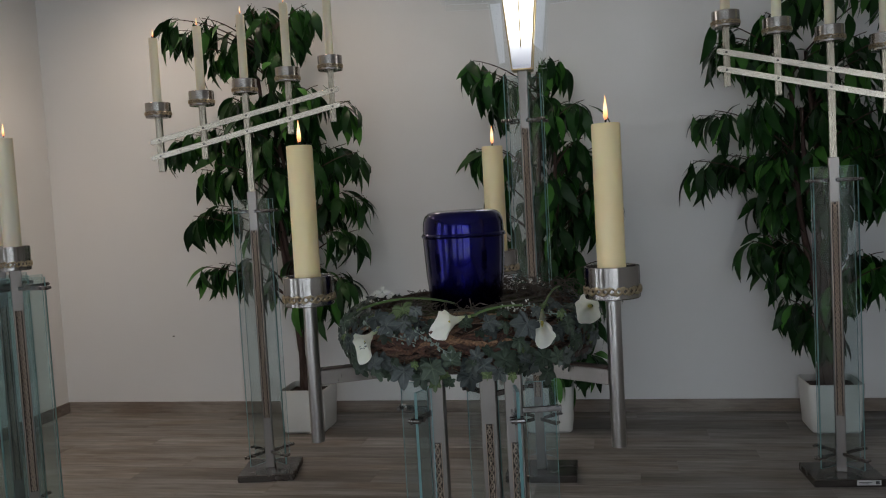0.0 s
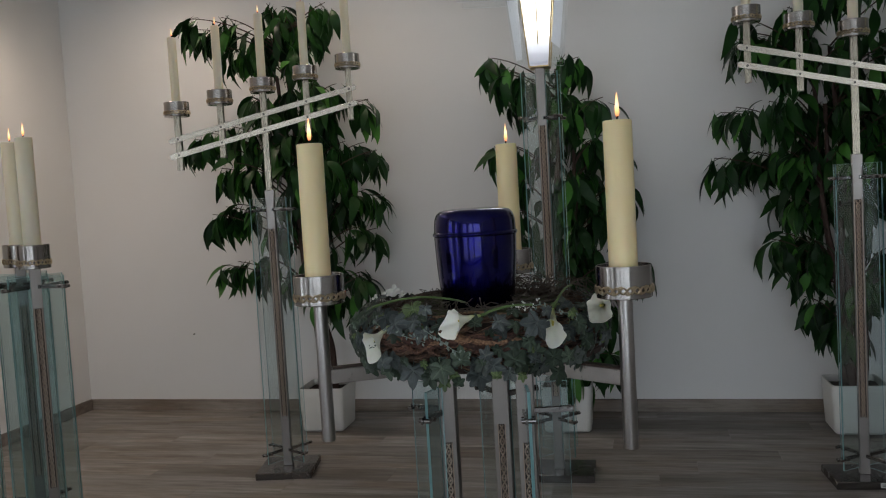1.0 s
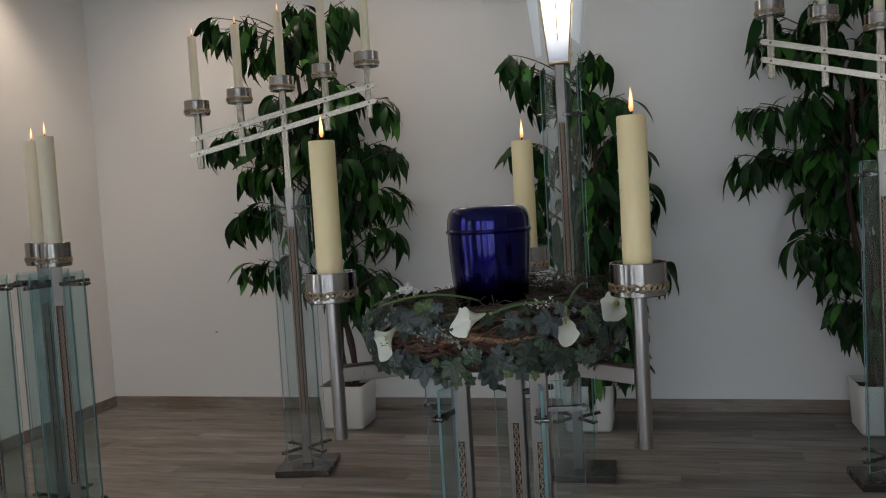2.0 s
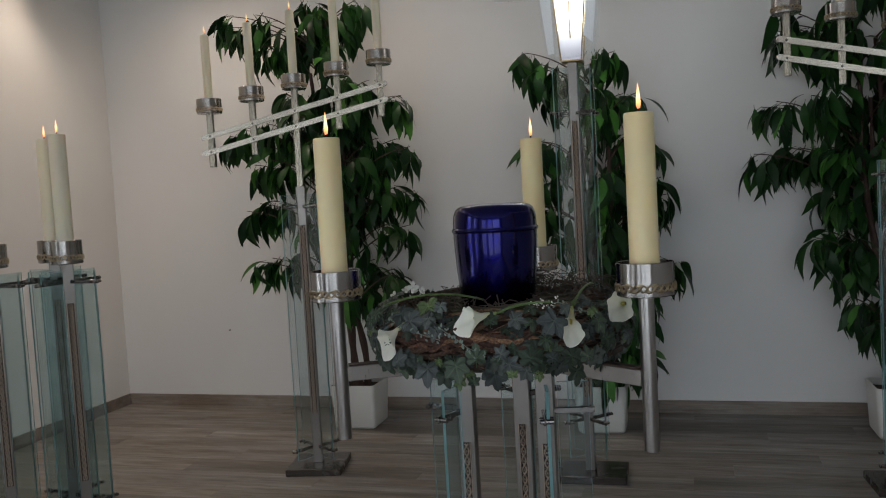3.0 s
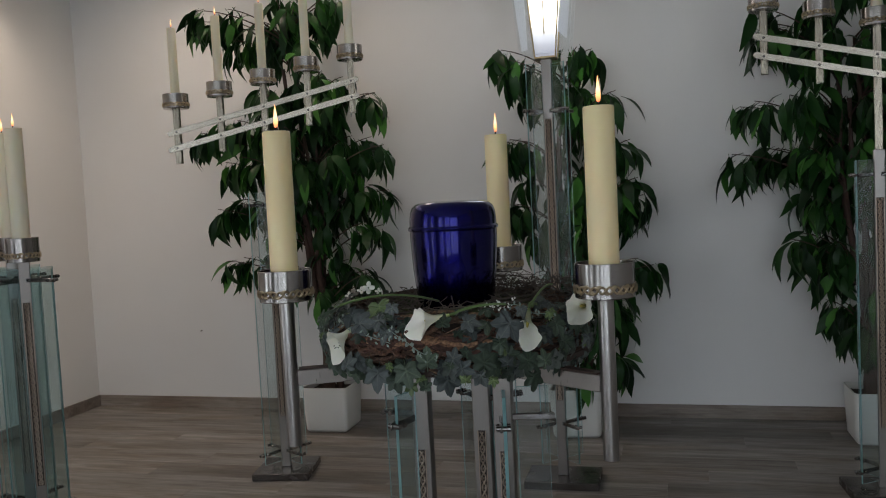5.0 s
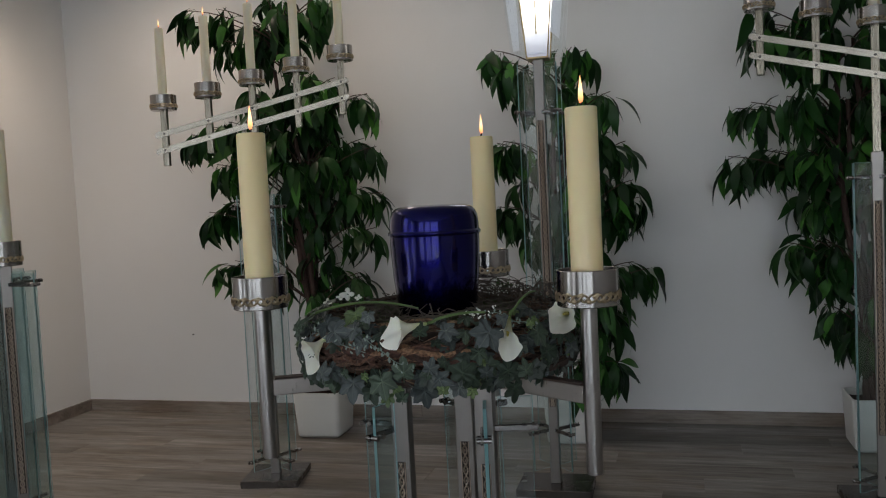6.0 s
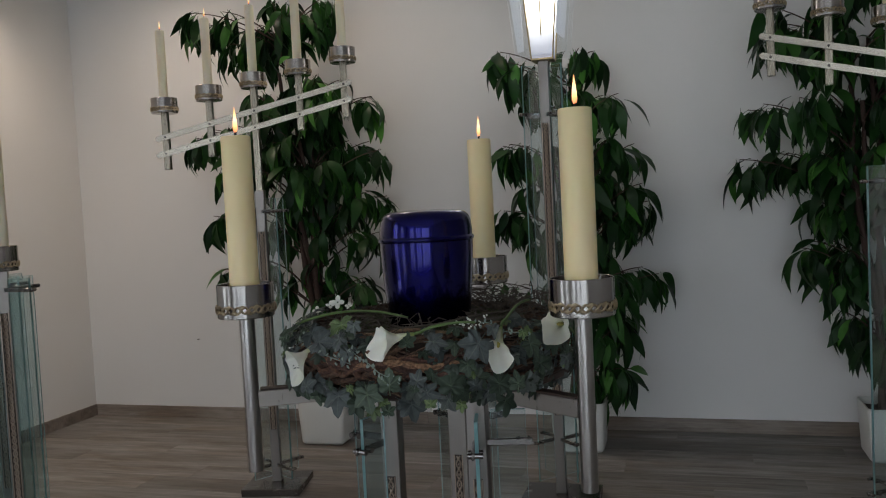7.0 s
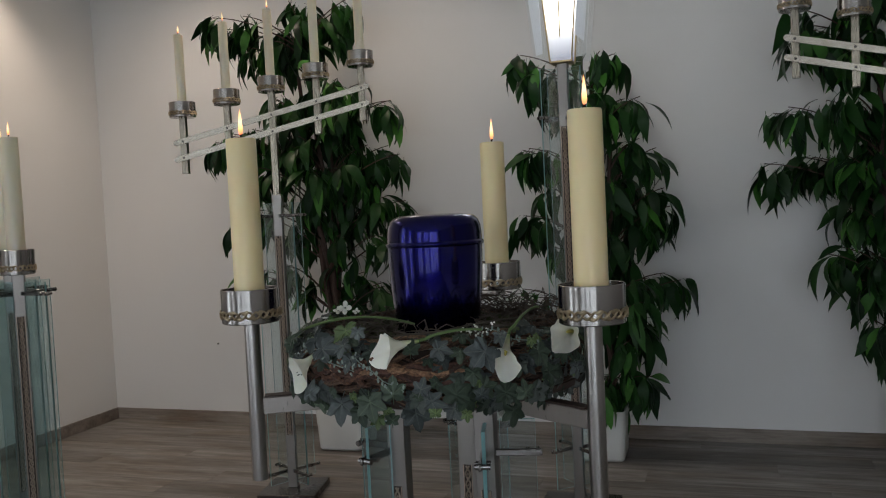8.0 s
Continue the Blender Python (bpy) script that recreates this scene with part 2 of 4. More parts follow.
def flame_material():
    k = Mat("candle_flame")
    tc = k.node("ShaderNodeTexCoord")
    sep = k.node("ShaderNodeSeparateXYZ")
    k.link(tc.outputs["Generated"], sep.inputs[0])
    c = k.ramp(sep.outputs["Z"], [(0.0, (0.75, 0.16, 0.07)), (0.22, (1.0, 0.44, 0.16)), (0.5, (1.0, 0.72, 0.42)), (0.75, (1.0, 0.60, 0.28)), (1.0, (1.0, 0.36, 0.09))])
    k.b.inputs["Base Color"].default_value = (0, 0, 0, 1)
    k.link(c, k.b.inputs["Emission Color"])
    k.b.inputs["Emission Strength"].default_value = 1.9
    return k.m


def glow_material(name, c, strength):
    k = Mat(name)
    k.b.inputs["Base Color"].default_value = (0.8, 0.8, 0.8, 1)
    k.b.inputs["Emission Color"].default_value = (*c, 1)
    k.b.inputs["Emission Strength"].default_value = strength
    return k.m


def foot_material():
    """Milky lamp foot whose glow fades downwards, away from the tube inside."""
    k = Mat("lamp_foot")
    k.b.inputs["Base Color"].default_value = (0.8, 0.8, 0.82, 1)
    sep = k.node("ShaderNodeSeparateXYZ")
    k.link(k.node("ShaderNodeTexCoord").outputs["Generated"], sep.inputs[0])
    k.link(k.ramp(sep.outputs["Z"], [(0.0, (0.10, 0.10, 0.13)), (0.35, (0.26, 0.26, 0.30)), (0.75, (0.62, 0.62, 0.65)), (1.0, (1.0, 0.98, 0.95))]), k.b.inputs["Emission Color"])
    k.b.inputs["Emission Strength"].default_value = 1.3
    return k.m


SHEEN_GLASS.node_tree.nodes["Principled BSDF"].inputs["Roughness"].default_value = 0.3
SHEEN_GLASS.node_tree.nodes["Principled BSDF"].inputs["Transmission Weight"].default_value = 0.25
WAX = wax_material("candle_wax", (0.84, 0.662, 0.345), (0.88, 0.73, 0.42))
WAX_PALE = wax_material("pale_candle_wax", (0.78, 0.70, 0.51), (0.83, 0.76, 0.58))
URN, FLAME = urn_material(), flame_material()
LAMP_GLOW = glow_material("lamp_diffuser", (1.0, 0.98, 0.95), 3.2)
LAMP_DIM = foot_material()
SPOT_GLOW = glow_material("downlight_lens", (1.0, 0.82, 0.58), 6.0)


# ---- mesh helpers ----
def thing(name, label, category, m=Matrix(), group="", kind=""):
    ob = new(name)
    ob.empty_display_size = 0.1
    ob.matrix_world = m
    return tagged(ob, label, category, group, kind)


def finish(name, bm, mats, angle=38):
    bmesh.ops.recalc_face_normals(bm, faces=bm.faces)
    me = bpy.data.meshes.new(name)
    bm.to_mesh(me)
    bm.free()
    for m in mats if isinstance(mats, (list, tuple)) else [mats]:
        me.materials.append(m)
    me.shade_smooth()
    me.set_sharp_from_angle(angle=radians(angle))
    return me


def part(name, bm, mats, parent, label="", m=Matrix(), kind="", angle=38):
    me = bm if isinstance(bm, bpy.types.Mesh) else finish(name, bm, mats, angle)
    ob = new(name, me)
    ob.parent = parent
    ob.matrix_basis = m
    return tagged(ob, label, kind=kind)


def whole(name, bm, mats, label, category, m=Matrix(), group="", kind="", angle=38):
    ob = new(name, finish(name, bm, mats, angle))
    ob.matrix_world = m
    return tagged(ob, label, category, group, kind)


def box(bm, lo, hi, bevel=0.0, m=Matrix(), mat=0, segments=1):
    lo, hi = Vector(lo), Vector(hi)
    mid, size = (lo + hi) / 2, hi - lo
    made = bmesh.ops.create_cube(bm, size=1.0, matrix=m @ Matrix.Translation(mid) @ Matrix.Diagonal((*size, 1)))
    faces = {f for v in made["verts"] for f in v.link_faces}
    for f in faces:
        f.material_index = mat
    if bevel:
        edges = {e for v in made["verts"] for e in v.link_edges}
        bmesh.ops.bevel(bm, geom=list(edges), offset=bevel, segments=segments, affect="EDGES", profile=0.6)
    return bm


def boxed(lo, hi, bevel=0.0, m=Matrix(), segments=1):
    return box(bmesh.new(), lo, hi, bevel, m, 0, segments)


def lathe(bm, profile, n=32, m=Matrix(), mat=0):
    rings = []
    for r, z in profile:
        if r < 1e-6:
            rings.append([bm.verts.new(m @ Vector((0, 0, z)))])
        else:
            rings.append([bm.verts.new(m @ Vector((r * math.cos(2 * math.pi * i / n), r * math.sin(2 * math.pi * i / n), z))) for i in range(n)])
    for a, b in zip(rings, rings[1:]):
        for i in range(n):
            j = (i + 1) % n
            if len(a) == 1 and len(b) == 1:
                continue
            if len(a) == 1:
                f = bm.faces.new((a[0], b[i], b[j]))
            elif len(b) == 1:
                f = bm.faces.new((a[i], a[j], b[0]))
            else:
                f = bm.faces.new((a[i], a[j], b[j], b[i]))
            f.material_index = mat
    return bm


def tube(bm, pts, radius, n=6, closed=False, mat=0):
    pts = [Vector(p) for p in pts]
    rad = radius if callable(radius) else (lambda s: radius)
    rings, k = [], len(pts)
    up = Vector((0, 0, 1))
    for i, p in enumerate(pts):
        a = pts[(i - 1) % k] if closed else pts[max(i - 1, 0)]
        b = pts[(i + 1) % k] if closed else pts[min(i + 1, k - 1)]
        d = (b - a).normalized()
        side = d.cross(up)
        if side.length < 1e-3:
            side = d.cross(Vector((1, 0, 0)))
        side.normalize()
        top = side.cross(d)
        r = rad(i / max(k - 1, 1))
        rings.append([bm.verts.new(p + r * (math.cos(2 * math.pi * j / n) * side + math.sin(2 * math.pi * j / n) * top)) for j in range(n)])
    pairs = list(zip(rings, rings[1:])) + ([(rings[-1], rings[0])] if closed else [])
    for a, b in pairs:
        for j in range(n):
            bm.faces.new((a[j], a[(j + 1) % n], b[(j + 1) % n], b[j])).material_index = mat
    if not closed:
        bm.faces.new(rings[0][::-1]).material_index = mat
        bm.faces.new(rings[-1]).material_index = mat
    return bm


def rod(bm, a, b, r, n=10, mat=0):
    return tube(bm, [a, b], r, n, mat=mat)


def outline(bm, pts, y0, y1, edge=1):
    """A flat plate of the given outline in the xz plane, between two depths."""
    a = [bm.verts.new((x, y0, z)) for x, z in pts]
    b = [bm.verts.new((x, y1, z)) for x, z in pts]
    bm.faces.new(a)
    bm.faces.new(b[::-1])
    for i in range(len(pts)):
        j = (i + 1) % len(pts)
        bm.faces.new((a[i], b[i], b[j], a[j])).material_index = edge
    return bm


def arc(a, b, lift, steps=8):
    """A bowed line from a to b that rises by lift on the way."""
    a, b = Vector(a), Vector(b)
    return [a.lerp(b, i / steps) + Vector((0, 0, lift * 4 * (i / steps) * (1 - i / steps))) for i in range(steps + 1)]


# ---- the room ----
def wall(name, length, openings, m, label, paint=None):
    """A wall along local x, 0.2 thick towards +y, with openings (middle, width, sill, head)."""
    bm = bmesh.new()
    x = -0.2
    for mid, w, sill, head in openings:
        box(bm, (x, 0, 0), (mid - w / 2, 0.2, ROOM_H))
        box(bm, (mid - w / 2, 0, 0), (mid + w / 2, 0.2, sill))
        box(bm, (mid - w / 2, 0, head), (mid + w / 2, 0.2, ROOM_H))
        x = mid + w / 2
    box(bm, (x, 0, 0), (length + 0.2, 0.2, ROOM_H))
    return whole(name, bm, paint or WALL, label, "wall", m, kind="structure")


def window(name, w, h, m):
    th = thing(name, "white-framed window onto daylight, in a plastered wall", "window", m, kind="structure")
    f = 0.06
    bm = bmesh.new()
    box(bm, (-w / 2, 0.06, 0), (-w / 2 + f, 0.12, h), 0.004)
    box(bm, (w / 2 - f, 0.06, 0), (w / 2, 0.12, h), 0.004)
    box(bm, (-w / 2 + f, 0.06, 0), (w / 2 - f, 0.12, f), 0.004)
    box(bm, (-w / 2 + f, 0.06, h - f), (w / 2 - f, 0.12, h), 0.004)
    third = (w - 2 * f) / 3
    for i in range(3):
        x = -w / 2 + f + third * i
        if i:
            box(bm, (x - 0.05, 0.065, f), (x + 0.05, 0.115, h - f), 0.004)
        pane = part("pane", boxed((x + (0.05 if i else 0), 0.085, f), (x + third - (0.05 if i < 2 else 0), 0.095, h - f)), WINDOW_GLASS, th)
        pane.visible_shadow = False
    part("window_frame", bm, FRAME, th)
    part("window_sill", boxed((-w / 2 - 0.05, -0.06, -0.03), (w / 2 + 0.05, 0.06, -0.002), 0.004), FRAME, th)
    return th


wall("wall_north", ROOM_W, [], ROOM, "plain white painted wall behind the candle stands")
wall("wall_west", ROOM_D, [(ROOM_D + v, w, 0.1, 2.6) for v, w in SIDE_WINDOWS], ROOM @ pose(0, -ROOM_D, 0, 0, 0, 90), "white painted side wall with two tall windows and warm lamplight")
# the east wall stays out of view; its darker tone only dims the light
wall("wall_east", ROOM_D, [], ROOM @ pose(ROOM_W, 0, 0, 0, 0, -90), "unseen side wall, toned down to dim bounce and reflections", DIM_WALL)
wall("wall_south", ROOM_W, [(ROOM_W - u, w, 0.1, 2.6) for u, w in reversed(WINDOWS)], ROOM @ pose(ROOM_W, -ROOM_D, 0, 0, 0, 180), "white painted wall with three tall windows")
for i, (u, w) in enumerate(WINDOWS):
    window("window_%d" % (i + 1), w, 2.5, ROOM @ pose(u, -ROOM_D, 0.1, 0, 0, 180))
for i, (v, w) in enumerate(SIDE_WINDOWS):
    window("window_%d" % (i + 4), w, 2.5, ROOM @ pose(0, v, 0.1, 0, 0, 90))
whole("ceiling", boxed((-0.2, -ROOM_D - 0.2, ROOM_H), (ROOM_W + 0.2, 0.2, ROOM_H + 0.2)), CEILING, "plain white painted ceiling with small downlights", "ceiling", ROOM, kind="structure")
whole("ground", boxed((-300, -300, -0.4), (300, 300, -0.25)), GROUND, "dull green ground outside the windows", "ground", kind="structure")


def downlight(m):
    th = thing("downlight", "small round recessed ceiling downlight, warm and lit", "lamp", m, "ceiling downlights")
    part("trim_ring", lathe(bmesh.new(), [(0.035, -0.001), (0.045, -0.008), (0.055, -0.006), (0.056, 0.0)], 24), FRAME, th)
    part("lens", lathe(bmesh.new(), [(0.0, -0.002), (0.034, -0.002), (0.034, 0.0)], 24), SPOT_GLOW, th)
    return th


for u, v, power, spread in DOWNLIGHTS:
    downlight(ROOM @ pose(u, v, ROOM_H))


# ---- parts shared by the candle stands ----
def candle(name, r, h, m, flame_h, group, label, wax=None):
    """A lit candle with its base at the origin."""
    th = thing(name, label, "candle", m, group)
    prof = [(0.0, 0.0), (r, 0.0), (r, h - 0.004), (r - 0.0015, h - 0.0005), (r - 0.004, h), (r * 0.7, h - 0.003), (r * 0.35, h - 0.006), (0.0, h - 0.007)]
    part("wax_body", lathe(bmesh.new(), prof, 28), wax or WAX, th)
    part("wick", tube(bmesh.new(), [(0, 0, h - 0.008), (0.0005, 0, h + 0.004), (0.002, 0, h + 0.011)], 0.0027 if r > 0.03 else 0.0015, 6), WICK, th)
    w = flame_h * 0.09
    fp = [(0.0, 0.0), (w * 0.6, flame_h * 0.06), (w, flame_h * 0.2), (w * 0.92, flame_h * 0.38), (w * 0.6, flame_h * 0.65), (w * 0.25, flame_h * 0.88), (0.0, flame_h)]
    part("flame", lathe(bmesh.new(), fp, 14), FLAME, th, "small yellow flame", pose(0.001, 0, h + 0.006), angle=80)
    return th


def cup(parent, r, h, z, x=0.0, y=0.0):
    """An open steel cup with a twined gilt band round its lower half."""
    t = 0.003
    prof = [(0.0, 0.0), (r - 0.002, 0.0), (r, 0.002), (r, h - 0.001), (r - t / 2, h), (r - t, h - 0.001), (r - t, 0.004), (0.0, 0.004)]
    c = part("cup", lathe(bmesh.new(), prof, 40), STEEL, parent, "brushed steel candle cup", pose(x, y, z))
    bm = bmesh.new()
    n, zb, amp = 120, h * 0.27, h * 0.095
    waves = 26
    for ph in (0.0, math.pi):
        pts = []
        for i in range(n):
            a = 2 * math.pi * i / n
            rr = r + 0.0012 + 0.0012 * math.cos(waves * a / 2 + ph)
            pts.append((rr * math.cos(a), rr * math.sin(a), zb + amp * math.sin(waves * a / 2 + ph)))
        tube(bm, pts, 0.0024, 5, True)
    for i in range(waves):
        a = 2 * math.pi * i / waves
        m = Matrix.Rotation(a, 4, "Z") @ pose(r + 0.001, 0, zb + amp * (0.9 if i % 2 else -0.9), 28 if i % 2 else -28)
        bmesh.ops.create_icosphere(bm, subdivisions=1, radius=1.0, matrix=m @ Matrix.Diagonal((0.0028, 0.0085, 0.0042, 1)))
    part("relief_band", bm, GOLD, c, "gilt twined relief band")
    return c


def relief(parent, w, y, z0, z1, turn=0.0):
    """A sunk bronze strip with a chain of small knots, on the post's face."""
    bm = bmesh.new()
    box(bm, (-w / 2, -0.0015, z0), (w / 2, 0.0, z1), 0.0, mat=1)
    for s in (-1, 1):
        box(bm, (s * w / 2 - 0.0012, -0.0045, z0), (s * w / 2 + 0.0012, -0.001, z1), 0.0004)
    pitch = 0.052
    n = max(8, int((z1 - z0 - 0.006) / pitch * 8))
    for ph in (0.0, math.pi):
        pts = []
        for i in range(n + 1):
            z = z0 + 0.003 + (z1 - z0 - 0.006) * i / n
            t = 2 * math.pi * (z - z0) / pitch + ph
            pts.append((w * 0.27 * math.sin(t), -0.0035 - 0.0016 * math.cos(t), z))
        tube(bm, pts, w * 0.115, 5)
    for i in range(int((z1 - z0) / (pitch / 2))):
        m = pose(0, -0.0025, z0 + (i + 0.5) * pitch / 2)
        bmesh.ops.create_icosphere(bm, subdivisions=1, radius=1.0, matrix=m @ Matrix.Diagonal((w * 0.12, 0.003, w * 0.2, 1)))
    return part("relief_strip", bm, [BRONZE, BRONZE_DARK], parent, "bronze relief strip", pose(0, 0, 0, 0, 0, turn) @ pose(0, -y, 0))


def fins(parent, angles, r0, r1, z0, z1, rods, reach, tint=None):
    """Upright glass fins that stand out from a post, each held by flat steel arms with pins."""
    for a in angles:
        m = pose(0, 0, 0, 0, 0, a)
        bm = boxed((r0, -0.004, z0), (r1, 0.004, z1), 0.0006)
        for f in bm.faces:
            f.material_index = 0 if abs(f.normal.y) > 0.9 else 1
        pane = part("glass_fin", bm, [tint or GLASS, GLASS_EDGE], parent, "clear greenish glass fin", m)
        pane.visible_shadow = False
        for z in rods:
            bm = bmesh.new()
            box(bm, (0.012, -0.0125, z - 0.008), (reach, -0.0055, z + 0.008), 0.002)
            for pin in (reach - 0.010, r1 - 0.018):
                rod(bm, (pin, -0.019, z), (pin, 0.013, z), 0.0065, 10)
                rod(bm, (pin, -0.0215, z), (pin, -0.019, z), 0.0045, 8)
            part("clamp_arm", bm, CHROME, parent, "steel clamp arm with pins", m)


def post(parent, w, z0, z1, name="post"):
    return part(name, boxed((-w / 2, -w / 2, z0), (w / 2, w / 2, z1), 0.002), STEEL_POST, parent, "square brushed steel post")


def base_plate(parent, s, t=0.035, depth=None, turn=0.0):
    d = depth or s
    return part("base_plate", boxed((-s / 2, -d / 2, 0), (s / 2, d / 2, t), 0.003), DARK_STEEL, parent, "square dark steel base plate", pose(0, 0, 0, 0, 0, turn))


# ---- stands with five candles ----
PITCH = 0.2145      # spacing of the cups along the bars


def candelabrum(m, lean, z_mid, label, drop, plate=(0.285, 0.285, 0.0)):
    """A steel post with glass fins that carries two sloping bars and five cups. lean: rise of the bars per metre."""
    th = thing("candelabrum", label, "candle stand", m, "five-armed candle stands")
    base_plate(th, plate[0], depth=plate[1], turn=plate[2])
    post(th, 0.046, 0.035, 1.44)
    relief(th, 0.029, 0.0225, 0.29, 1.245)
    fins(th, (45, 135, 225, 315), 0.028, 0.125, 0.065, 1.40, (0.115, 1.34), 0.15)
    part("stem", boxed((-0.0155, -0.0155, 1.43), (0.0155, 0.0155, z_mid - 0.036), 0.0015), STEM_STEEL, th, "slender square steel stem")
    slope = math.degrees(math.atan(lean))
    for dz in (-0.155, -0.233):
        ends = [(0.467 + 0.0135 * math.sin(t), 0.0135 * math.cos(t)) for t in (math.pi * k / 8 for k in range(9))]
        bm = outline(bmesh.new(), ends + [(-x - 0.008, -z) for x, z in ends], -0.024, -0.0165, 0)
        bmesh.ops.bevel(bm, geom=[e for e in bm.edges if abs(e.verts[0].co.y - e.verts[1].co.y) < 1e-6], offset=0.0009, segments=1, affect="EDGES")
        bar = part("cross_bar", bm, ARM_STEEL, th, "sloping flat steel bar", pose(0, 0, z_mid + dz, 0, -slope, 0))
        for i in range(-2, 3):
            x = i * PITCH / math.cos(radians(slope))
            part("bolt", lathe(bmesh.new(), [(0.0, 0.004), (0.004, 0.0035), (0.0055, 0.0)], 10), DARK_STEEL, bar, "", pose(x, -0.024, 0, 90, 0, 0))
    for i in range(-2, 3):
        x, z = i * PITCH, z_mid + lean * i * PITCH
        if i:
            part("stub", boxed((x - 0.015, -0.015, z - 0.308), (x + 0.015, 0.015, z - 0.036), 0.0015), STEM_STEEL, th, "short square steel upright")
        z -= drop * (1 + 0.5 * (2 + (i if lean > 0 else -i)))
        cup(th, 0.061, 0.072, z - 0.036, x)
        candle("taper_candle", 0.0212, 0.385, m @ pose(x, 0, z - 0.032), 0.040, "slim candles on the candle stands", "slim lit pale ivory candle in a steel cup", WAX_PALE)
    return th


STAND_L = pose(-1.762, 4.075, 0, 0, 0, 17)
STAND_R = pose(0.966, 4.13, 0, 0, 0, -8)
candelabrum(STAND_L, 0.24, 1.972, "steel candle stand with glass fins, bars rising towards the lamp cross", 0.006, (0.28, 0.28, -5.0))
right_stand = candelabrum(STAND_R, -0.272, 1.978, "steel candle stand with glass fins and a sticker on its base", 0.002, (0.302, 0.245, 13.0))
plate = part("sticker", boxed((0.026, -0.1232, 0.008), (0.126, -0.1226, 0.030)), STICKER, right_stand, "small silver sticker", pose(0, 0, 0, 0, 0, 13))
for x0, x1, z0, z1 in ((0.034, 0.089, 0.020, 0.023), (0.034, 0.076, 0.013, 0.016), (0.103, 0.119, 0.012, 0.026)):
    part("print_bar", boxed((x0, -0.1238, z0), (x1, -0.1232, z1)), INK, plate)


# ---- single candle stands beside the side wall ----
def candle_stand(m):
    th = thing("candle_stand", "steel pillar with four glass fins and a candle cup", "candle stand", m, "pillar candle stands")
    base_plate(th, 0.30)
    post(th, 0.046, 0.035, 1.160)
    relief(th, 0.029, 0.0225, 0.24, 0.995)
    fins(th, (45, 135, 225, 315), 0.030, 0.145, 0.07, 1.130, (0.12, 1.085), 0.168, TEAL_GLASS)
    cup(th, 0.0645, 0.098, 1.160)
    candle("pillar_candle", 0.0345, 0.535, m @ pose(0, 0, 1.164), 0.055, "thick lit candles", "thick lit pale ivory candle on a glass-finned stand", WAX_PALE)
    return th


for x, y, turn in ((-2.385, 3.11, 40), (-2.572, 3.25, 40), (-2.672, 3.0, 40)):
    candle_stand(pose(x, y, 0, 0, 0, turn))


# ---- the lamp cross ----
def cross_points(foot, waist, z0, arm_lo, arm_hi, reach, tip, top):
    right = [(foot, z0), (waist, arm_lo), (reach, arm_lo + tip), (reach, arm_hi - tip), (waist, arm_hi), (foot, top)]
    return right + [(-x, z) for x, z in reversed(right)]


def lamp_cross(m):
    th = thing("lamp_cross", "steel post with glass fins under a glowing glass cross", "lamp", m)
    base_plate(th, 0.335, depth=0.24)
    post(th, 0.046, 0.035, 1.925)
    relief(th, 0.029, 0.0225, 0.385, 1.66)
    fins(th, (45, 135, 225, 315), 0.030, 0.118, 0.11, 1.90, (0.277, 1.695), 0.135)
    for y in (-0.075, 0.067):
        bm = outline(bmesh.new(), cross_points(0.108, 0.138, 1.94, 2.237, 2.52, 0.36, 0.012, 2.86), y, y + 0.008)
        pane = part("glass_cross", bm, [LAMP_GLASS, LAMP_EDGE], th, "clear glass cross plate")
        pane.visible_shadow = False
    # lamplight mirrored in the cross glass, put in as two whitish panes
    for wing in ([(-0.074, 1.965), (-0.101, 1.960), (-0.131, 2.235), (-0.083, 2.235)], [(0.062, 2.035), (0.100, 2.000), (0.126, 2.235), (0.086, 2.235)]):
        part("side_pane", outline(bmesh.new(), wing, -0.056, -0.050), [SHEEN_GLASS, LAMP_EDGE], th, "pale side pane, whitened for the lamp's reflection in the glass").visible_shadow = False
    bm = bmesh.new()
    pts = cross_points(0.0525, 0.075, 2.065, 2.31, 2.46, 0.29, 0.02, 2.80)
    outline(bm, pts, -0.040, 0.040, 0)
    part("diffuser", bm, LAMP_GLOW, th, "glowing white lamp body")
    bm = bmesh.new()
    box(bm, (-0.048, -0.046, 1.925), (0.048, 0.046, 1.9335), 0.002)
    for s in (-1, 1):
        for y in (-0.044, 0.044):
            rod(bm, (s * 0.0455, y, 1.931), (s * 0.078, y, 2.30), 0.0035, 8)
    part("brass_frame", bm, LAMP_GOLD, th, "thin brass lamp frame")
    part("lamp_foot", outline(bmesh.new(), [(-0.0434, 1.934), (0.0434, 1.934), (0.0524, 2.0645), (-0.0524, 2.0645)], -0.040, 0.040, 0), LAMP_DIM, th, "dimmer milky lamp foot")
    part("inner_rod", tube(bmesh.new(), [(0.0, -0.044, 2.03), (0.0, -0.044, 2.42)], 0.003, 8), LAMP_GOLD, th)
    bm = bmesh.new()
    for z in (2.66, 2.72):
        for s in (-1, 1):
            rod(bm, (s * 0.035, -0.08, z), (s * 0.035, 0.08, z), 0.004, 8)
    part("spacer", bm, CHROME, th)
    return th


lamp_cross(pose(-0.379, 4.115, 0, 0, 0, 2))

# ---- the urn table ----
LIFT = 0.036
HUB = Vector((-0.342, 2.348, LIFT))
LEGS = [(-0.731, 2.134), (0.039, 2.113), (-0.336, 2.788)]
TABLE = Matrix.Translation(HUB)


